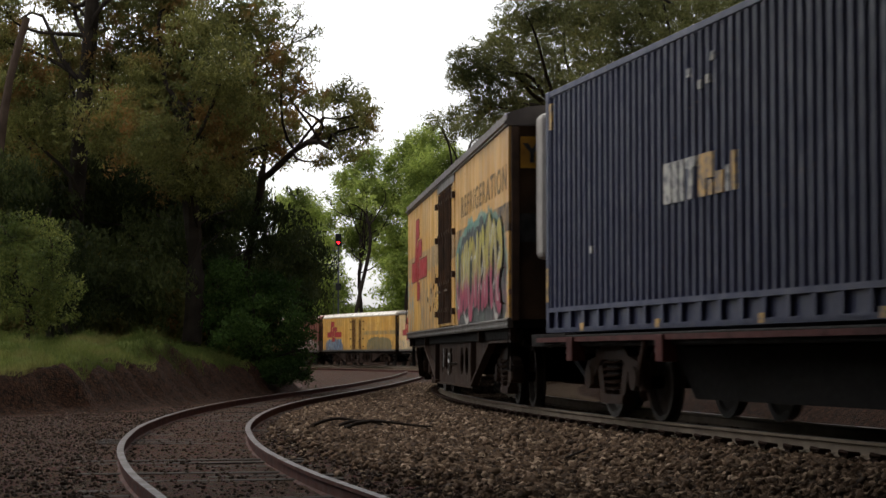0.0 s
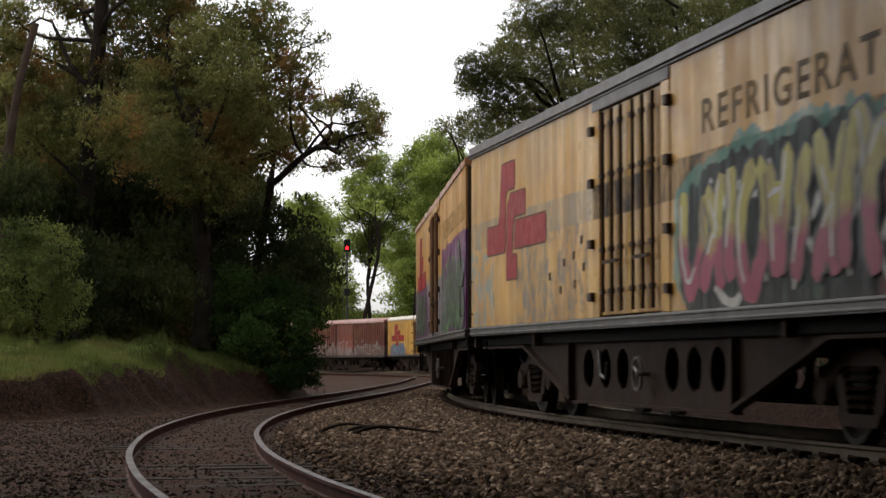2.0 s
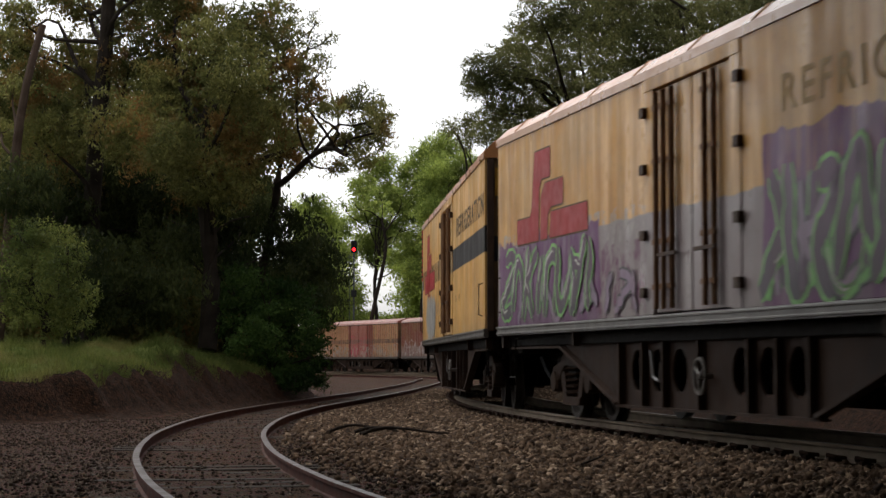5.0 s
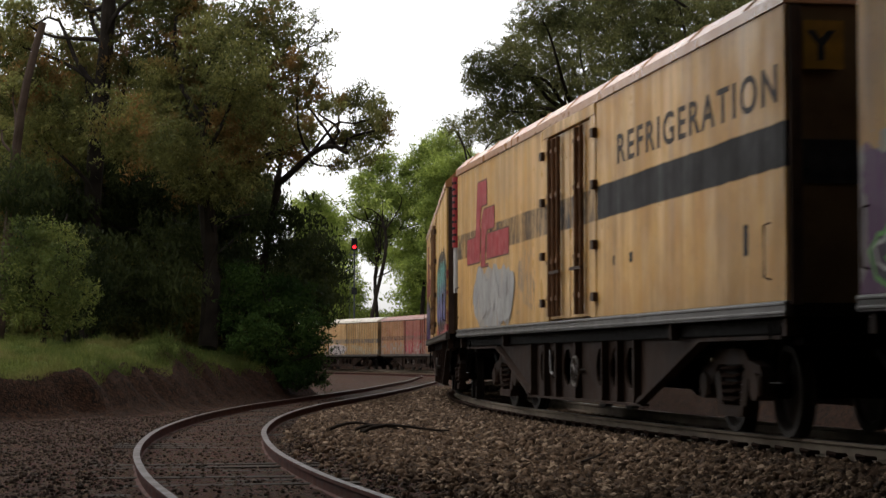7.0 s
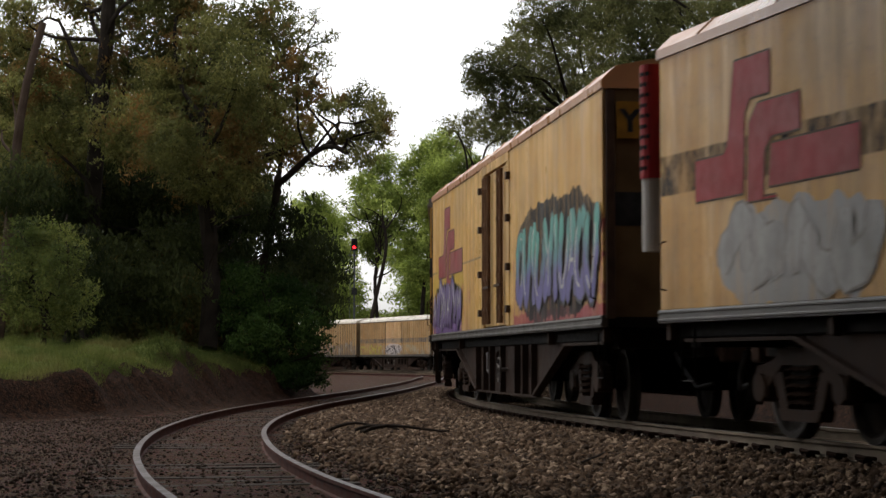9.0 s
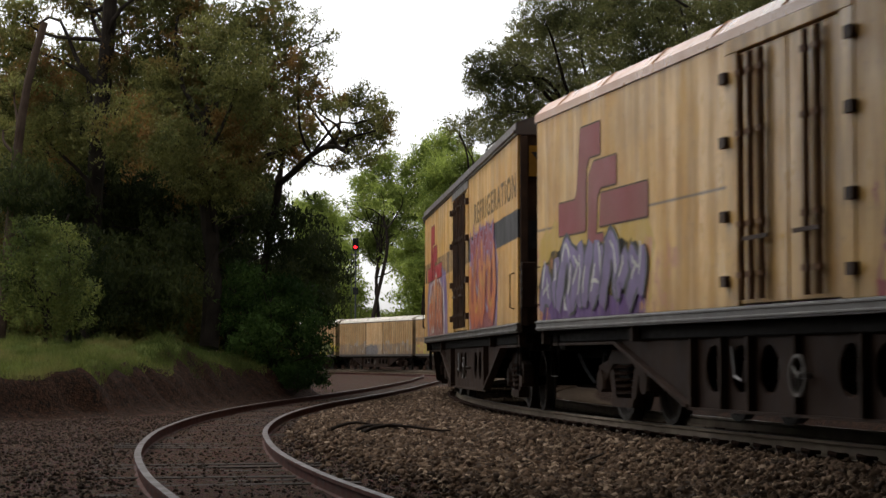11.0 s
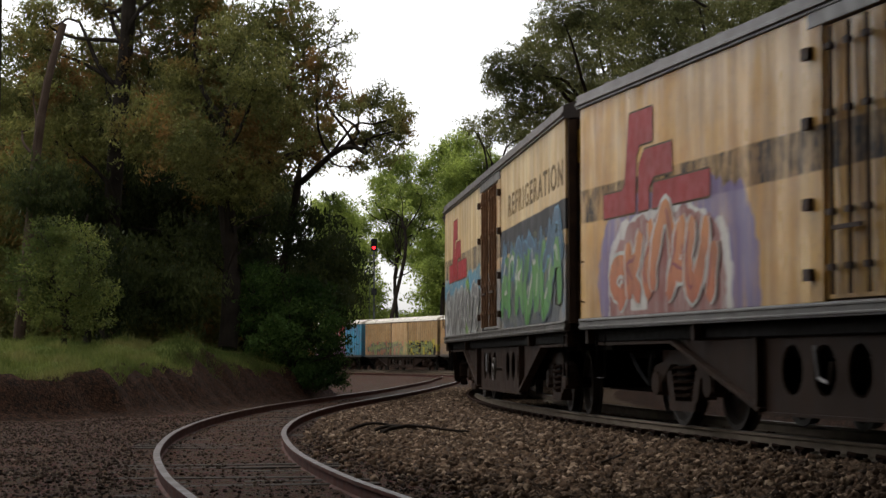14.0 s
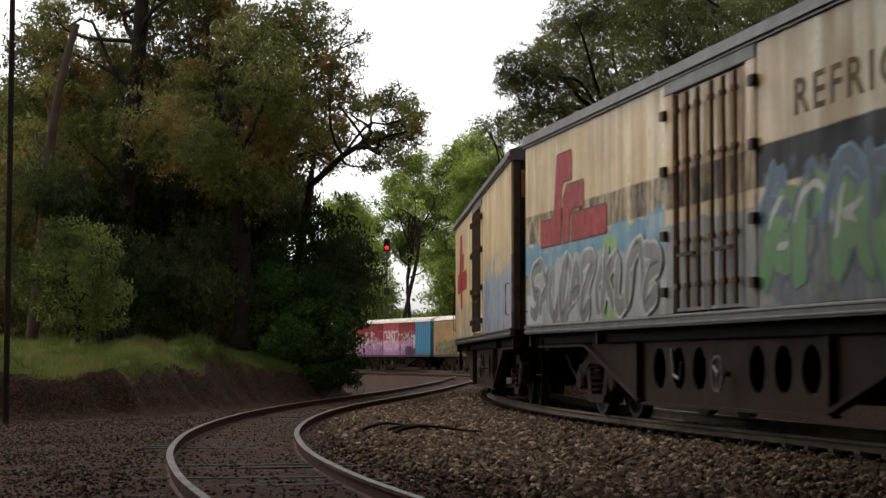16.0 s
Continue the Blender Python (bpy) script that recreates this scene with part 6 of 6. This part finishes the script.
tree("tree", "leafy tree with fresh lime-green foliage", "tree", (-12.7, 215, 0.6), (-12.70, 215, 10.20),
     [(-15.2, 217.2, 16.23, 1.31, 1.31), (-13.42, 212.4, 16.76, 1.39, 1.16), (-12.0, 213.0, 15.64, 1.4, 1.28), (-10.88, 219.8, 14.91, 1.32, 1.32), (-14.18, 215.2, 14.32, 1.53, 1.29), (-12.43, 215.5, 13.16, 1.77, 1.3), (-10.11, 210.1, 11.71, 1.49, 1.38), (-14.99, 214.2, 12.5, 1.41, 1.52)],
     LEAF_LIME, BARK, 20, 380, 0.16, 0.25, "trees and shrubs", 0.3)
tree("tree", "leafy tree with fresh lime-green foliage", "tree", (-6.99, 195, 0.6), (-5.92, 195, 10.92),
     [(-7.55, 195.8, 17.38, 1.18, 1.34), (-6.03, 190.2, 18.47, 1.04, 1.14), (-5.15, 196.2, 19.83, 0.75, 0.75), (-7.3, 196.3, 15.01, 1.4, 1.34), (-5.0, 190.6, 15.9, 1.56, 1.46), (-3.01, 196.3, 18.5, 1.4, 1.61), (-1.38, 194.7, 19.95, 1.49, 1.49), (-3.01, 196.8, 15.32, 1.72, 1.61), (-0.58, 193.5, 16.66, 1.59, 1.69), (-5.17, 197.1, 13.18, 1.72, 1.29), (-7.34, 197.4, 12.12, 1.4, 1.19), (-2.39, 190.2, 11.71, 1.77, 1.35), (-3.44, 190.6, 10.17, 1.88, 1.15), (-6.24, 196.8, 11.01, 1.29, 0.97)],
     LEAF_LIME, BARK, 21, 380, 0.16, 0.25, "trees and shrubs", 0.3)
tree("tree", "leafy tree with fresh lime-green foliage", "tree", (-1.32, 185, 0.6), (-1.06, 185, 11.41),
     [(0.21, 189.6, 20.49, 1.35, 1.35), (1.7, 182.5, 17.75, 1.6, 1.5), (-0.3, 184.6, 17.44, 1.51, 1.41), (1.22, 185.9, 15.53, 1.73, 1.63), (-0.8, 183.2, 13.81, 1.7, 1.5), (2.21, 183.6, 13.34, 1.81, 1.61), (0.2, 183.1, 11.3, 1.8, 1.4), (-2.31, 183.7, 8.82, 1.71, 0.9), (0.2, 186.0, 8.92, 1.83, 1.42), (3.2, 183.0, 17.3, 1.4, 1.4)],
     LEAF_LIME, BARK, 22, 380, 0.16, 0.25, "trees and shrubs", 0.3)
tree("gum_tree", "bushy olive gum tree far behind the train", "tree", (1.8, 150, 0.6), (1.80, 150, 14.32),
     [(0.57, 149.0, 17.69, 0.73, 0.49), (1.83, 152.2, 18.47, 0.92, 0.67), (2.96, 146.2, 17.37, 1.04, 0.8), (1.81, 150.6, 17.04, 0.99, 0.66), (3.9, 151.9, 17.19, 1.16, 0.91), (5.03, 148.5, 17.22, 1.22, 0.97)],
     LEAF_RIGHT, BARK, 23, 330, 0.11, 0.3, "trees and shrubs", 0.5)
tree("gum_tree", "large spreading gum tree behind the train", "tree", (6.6, 95, 0.6), (6.34, 95, 11.94),
     [(1.74, 92.2, 13.89, 0.76, 0.71), (1.58, 98.0, 13.91, 0.64, 0.54), (2.37, 92.4, 13.28, 0.86, 0.81), (2.36, 91.9, 11.95, 0.75, 0.55), (3.2, 94.4, 14.58, 0.98, 0.93), (4.08, 97.0, 15.89, 1.06, 0.95), (4.33, 91.0, 16.08, 1.0, 0.9), (3.67, 93.2, 13.26, 1.02, 0.92), (3.42, 93.3, 11.88, 0.92, 0.66), (4.95, 98.3, 13.14, 1.08, 0.97), (5.27, 94.4, 14.19, 1.14, 1.03), (6.04, 98.6, 16.4, 1.29, 1.13), (6.12, 91.7, 16.57, 1.2, 1.05), (6.48, 93.4, 13.03, 1.17, 1.02), (5.12, 96.5, 11.72, 1.06, 0.79)],
     LEAF_RIGHT, BARK, 24, 1250, 0.068, 0.4, "trees and shrubs", 0.5)
tree("gum_tree", "large spreading gum tree behind the train", "tree", (10.32, 85, 0.6), (9.86, 85, 11.93),
     [(7.14, 88.8, 13.89, 1.21, 1.09), (6.79, 84.5, 14.64, 1.16, 1.04), (7.06, 82.3, 15.39, 1.12, 0.9), (7.86, 81.2, 13.43, 1.11, 1.0), (8.49, 85.3, 15.47, 1.17, 1.05), (8.38, 81.9, 12.19, 1.12, 1.01), (9.97, 88.1, 14.98, 1.2, 1.08), (10.49, 88.4, 16.48, 1.21, 1.09), (9.94, 81.8, 12.86, 1.12, 1.01), (10.96, 82.8, 14.58, 1.13, 1.02), (12.62, 88.1, 16.43, 1.2, 1.08), (12.38, 86.4, 14.24, 1.18, 1.06), (14.06, 88.1, 15.94, 1.2, 1.08), (14.7, 83.5, 15.83, 1.14, 1.03), (7.2, 81.3, 11.44, 1.02, 0.89)],
     LEAF_RIGHT, BARK, 25, 1250, 0.068, 0.4, "trees and shrubs", 0.5)
tree("gum_tree", "leaning bare grey-brown trunk broken off at its top", "tree", (-12.5, 58, 1.1), (-11.3, 58, 10.3),
     [(-12.3, 58.8, 8.6, 0.4, 0.3), (-12.7, 58.9, 7.4, 0.5, 0.4), (-12.2, 58.4, 6.2, 0.5, 0.4)],
     LEAF_GUM, BARK_RED, 26, 420, 0.085, 0.17, "trees and shrubs", 0.6, sag=0.006)
tree("tree", "slender dark tree with a leaning trunk", "tree", (-6.62, 178, 0.6), (-5.26, 178, 12.95),
     [(-5.63, 177.5, 15.35, 0.58, 0.68), (-7.57, 177.5, 14.61, 0.49, 0.58), (-4.99, 180.5, 14.11, 0.69, 0.69), (-8.47, 175.9, 14.25, 0.38, 0.38), (-4.12, 175.0, 15.14, 0.48, 0.48)],
     LEAF_LIME, BARK, 27, 70, 0.22, 0.2, "trees and shrubs", 0.3)

# ---- a wood of many far trees closes the view behind the line ----
def far_wood(label, rows, leaf, seed, size, per):
    rng = np.random.default_rng(seed)
    clumps = []
    for x0, x1, y0, y1, z0, z1, n, r in rows:
        for i in range(n):
            rr = r * rng.uniform(0.7, 1.3)
            clumps.append((rng.uniform(x0, x1), rng.uniform(y0, y1), rng.uniform(z0, z1), rr, rr * 0.8))
    ob = new("far_wood", leaves_mesh("far_wood", clumps, per, size, seed, leaf, 0.5, 0.2))
    tagged(ob, label, "woods", kind="stuff")


far_wood("fresh green thicket beyond the signal", [(-15, -8, 197, 206, 2, 9.5, 40, 1.6), (-8.5, -3.5, 197, 206, 2, 5.0, 30, 1.1), (-4, 3, 197, 206, 2, 8, 24, 1.5)], LEAF_LIME, 77, 0.22, 70)
far_wood("dark far woods behind the curve of the line", [(-32, -10.5, 212, 250, 1, 10.0, 50, 3.0), (-8.5, -4, 215, 240, 0.5, 3.5, 12, 1.5), (-2, 14, 212, 250, 1, 11.0, 35, 3.0), (-60, -25, 150, 240, 1, 14, 70, 3.5), (5, 60, 170, 240, 1, 14, 60, 4.0)], LEAF_RIGHT, 71, 0.30, 34)
far_wood("dark undergrowth under the trees on the bank", [(-17, -7.4, 66, 75, 1.5, 7.5, 55, 1.5), (-7.4, -5.2, 66, 72, 1.2, 2.6, 12, 1.0), (-17, -7.2, 70, 78, 6.0, 10.5, 60, 1.4), (-12.5, -7.0, 62, 66, 1.2, 4.0, 14, 1.0)], LEAF_GUM, 72, 0.12, 220)
# The second row is hidden by the train and added to stop light from the right.
far_wood("dark scrub behind the train, its near row added to block light", [(9, 40, 75, 100, 1, 9, 60, 2.4), (14, 40, 25, 70, 1, 7, 50, 2.2)], LEAF_DARK, 73, 0.25, 50)
# Unseen woods, added to cut the low sky light from the sides and behind.
far_wood("unseen woods added round the camera to block low sky light", [(-45, -19, -40, 26, 2, 12, 170, 4.5), (-50, -22, 26, 56, 1, 6, 90, 3.5), (-20, 40, -75, -40, 2, 11, 90, 4.5), (22, 60, -40, 60, 2, 18, 120, 4.5)], LEAF_DARK, 74, 0.6, 8)
# Added canopy, out of view: it shades the near ballast and train.
far_wood("unseen leafy boughs added overhead to shade the foreground", [(-8, 7, 1, 13, 6.8, 12, 110, 2.0), (-6, 6, 13, 22, 9.2, 13, 42, 2.0), (-8, 11, -22, 2, 6.5, 14, 80, 2.4)], LEAF_DARK, 76, 0.3, 30)


def cutting_scrub():
    """Dark bushes along the foot of the slope, added to block light under the train."""
    rng = np.random.default_rng(75)
    clumps = []
    for s in np.arange(2, 70, 0.3):
        q, _ = on_main(s, rng.uniform(4.2, 9.0))
        rr = rng.uniform(0.7, 1.4)
        clumps.append((q.x, q.y, rng.uniform(0.5, 4.2), rr, rr))
    ob = new("slope_scrub", leaves_mesh("slope_scrub", clumps, 90, 0.12, 75, LEAF_DARK, 0.4, 0.2))
    tagged(ob, "dark scrub added along the slope to block light under the train", "shrubs", kind="stuff")


cutting_scrub()


def make_grass():
    rng = np.random.default_rng(9)
    n = 330000
    X, Y = rng.uniform(-16, -2.5, n), 34 + 36 * rng.random(n) ** 1.3
    z, m, s, b = terrain(X, Y)
    clump = np.array([noise.noise(Vector((x * 0.9, y * 0.9, 2.0))) for x, y in zip(X, Y)])
    keep = (b < -1.0 - 0.35 * clump) & (b > -9)
    X, Y, z, b, clump = X[keep], Y[keep], z[keep], b[keep], clump[keep]
    n = len(X)
    h = np.clip(rng.normal(0.13, 0.05, n) * (1 + 0.9 * clump), 0.05, 0.5)
    # longer tufts hang over the edge of the bank
    h = h * np.where(b > -2.2, 1.35, 1.0)
    a = rng.uniform(0, math.tau, n)
    w = 0.008
    lean = np.stack([rng.normal(0, 0.45, n), rng.normal(0, 0.45, n)], 1) * h[:, None]
    p = np.stack([X, Y, z - 0.02], 1)
    side = np.stack([np.cos(a) * w, np.sin(a) * w, np.zeros(n)], 1)
    top = p + np.concatenate([lean, h[:, None]], 1)
    v = np.stack([p - side, p + side, top], 1)
    me = bpy.data.meshes.new("grass")
    me.vertices.add(n * 3)
    me.vertices.foreach_set("co", v.reshape(-1))
    me.loops.add(n * 3)
    me.loops.foreach_set("vertex_index", np.arange(n * 3))
    me.polygons.add(n)
    me.polygons.foreach_set("loop_start", np.arange(0, n * 3, 3))
    me.update(calc_edges=True)
    me.materials.append(leaf_material("mixed_green_grass", (0.060, 0.085, 0.018), (0.165, 0.18, 0.048), (0.21, 0.165, 0.07), 0.55))
    tagged(new("grass", me), "uneven green and straw grass on the bank", "grass", kind="stuff")


make_grass()

# ================= signal =================
def make_signal(x, y):
    s = tagged(new("railway_signal"), "tall colour-light signal showing red", "railway signal")
    s.location = (x, y, 1.65)
    part("post", cyl(bmesh.new(), (0, 0, -2.2), (0, 0, 9.0), 0.085, 12), SIGNAL_GREY, s)
    part("base_plate", boxes((-0.25, 0.25, -0.25, 0.25, -1.75, -1.69)), SIGNAL_GREY, s)
    hd = boxes((-0.27, 0.27, -0.10, 0.12, 8.95, 10.05), bevel=0.06)
    head = part("head", hd, BLACK_PAINT, s, "black signal head with hoods")
    for z in (9.25, 9.72):
        hood = ring(bmesh.new(), (0, -0.22, z), 0.17, 0.015, 0.24, 20)
        part("hood", hood, BLACK_PAINT, head)
    part("lens", cyl(bmesh.new(), (0, -0.10, 9.25), (0, -0.14, 9.25), 0.13, 20), RED_LAMP, head, "glowing red lens")
    part("lens", cyl(bmesh.new(), (0, -0.10, 9.72), (0, -0.13, 9.72), 0.145, 20), BLACK_PAINT, head)
    lad = bmesh.new()
    for yy in (-0.18, 0.18):
        cyl(lad, (-0.42, yy, 0.1), (-0.35, yy, 9.0), 0.02, 6)
    for z in np.arange(0.4, 9.0, 0.32):
        cyl(lad, (-0.41, -0.18, z), (-0.41, 0.18, z), 0.014, 5)
    part("ladder", lad, SIGNAL_GREY, s)
    pf = boxes((-0.55, 0.3, -0.35, 0.35, 8.55, 8.59), (-0.5, 0.0, -0.02, 0.02, 7.2, 7.24), (-0.5, 0.0, -0.02, 0.02, 5.6, 5.64))
    part("platform", pf, SIGNAL_GREY, s)
    part("equipment_box", boxes((-0.25, 0.25, -0.2, 0.2, 5.0, 5.6), bevel=0.02), BLACK_PAINT, s)


make_signal(-7.95, 185.0)


def make_post():
    """A leaning dark post and a fallen stick."""
    p = tagged(new("timber_post"), "thin dark timber post standing on the bank", "post")
    bm = cyl(bmesh.new(), (0, 0, -0.3), (0.06, 0, 11.0), 0.055, 10, 0.05)
    part("pole", bm, BARK, p)
    p.location = (-8.42, 37.0, -0.3)
    for i, (x, y, L_, a) in enumerate(((-1.35, 32.0, 0.9, 20), (-1.0, 31.4, 0.7, -15), (-0.55, 30.6, 1.3, 8), (-0.9, 31.0, 0.8, 35), (1.75, 22.5, 1.1, 60))):
        z = float(terrain(np.array([[x]]), np.array([[y]]))[0][0, 0])
        rng = np.random.default_rng(i)
        bm = tube(bmesh.new(), bent((-L_ / 2, 0, 0.03), (L_ / 2, 0, 0.05), rng, 0.05, 7), 0.03, 7, 0.012) if i < 4 else tube(bmesh.new(), [(-L_ / 2, 0, -0.04), (0, 0.01, 0.03), (L_ / 2, 0, 0.06)], 0.014, 6, 0.008)
        st = link_mesh("stick", bm, BARK)
        st.matrix_world = pose(x, y, z + 0.02, 0, 0, a)
        tagged(st, "dark fallen stick lying on the gravel", "stick", "fallen sticks")


make_post()

# ================= all that moves =================
motions()
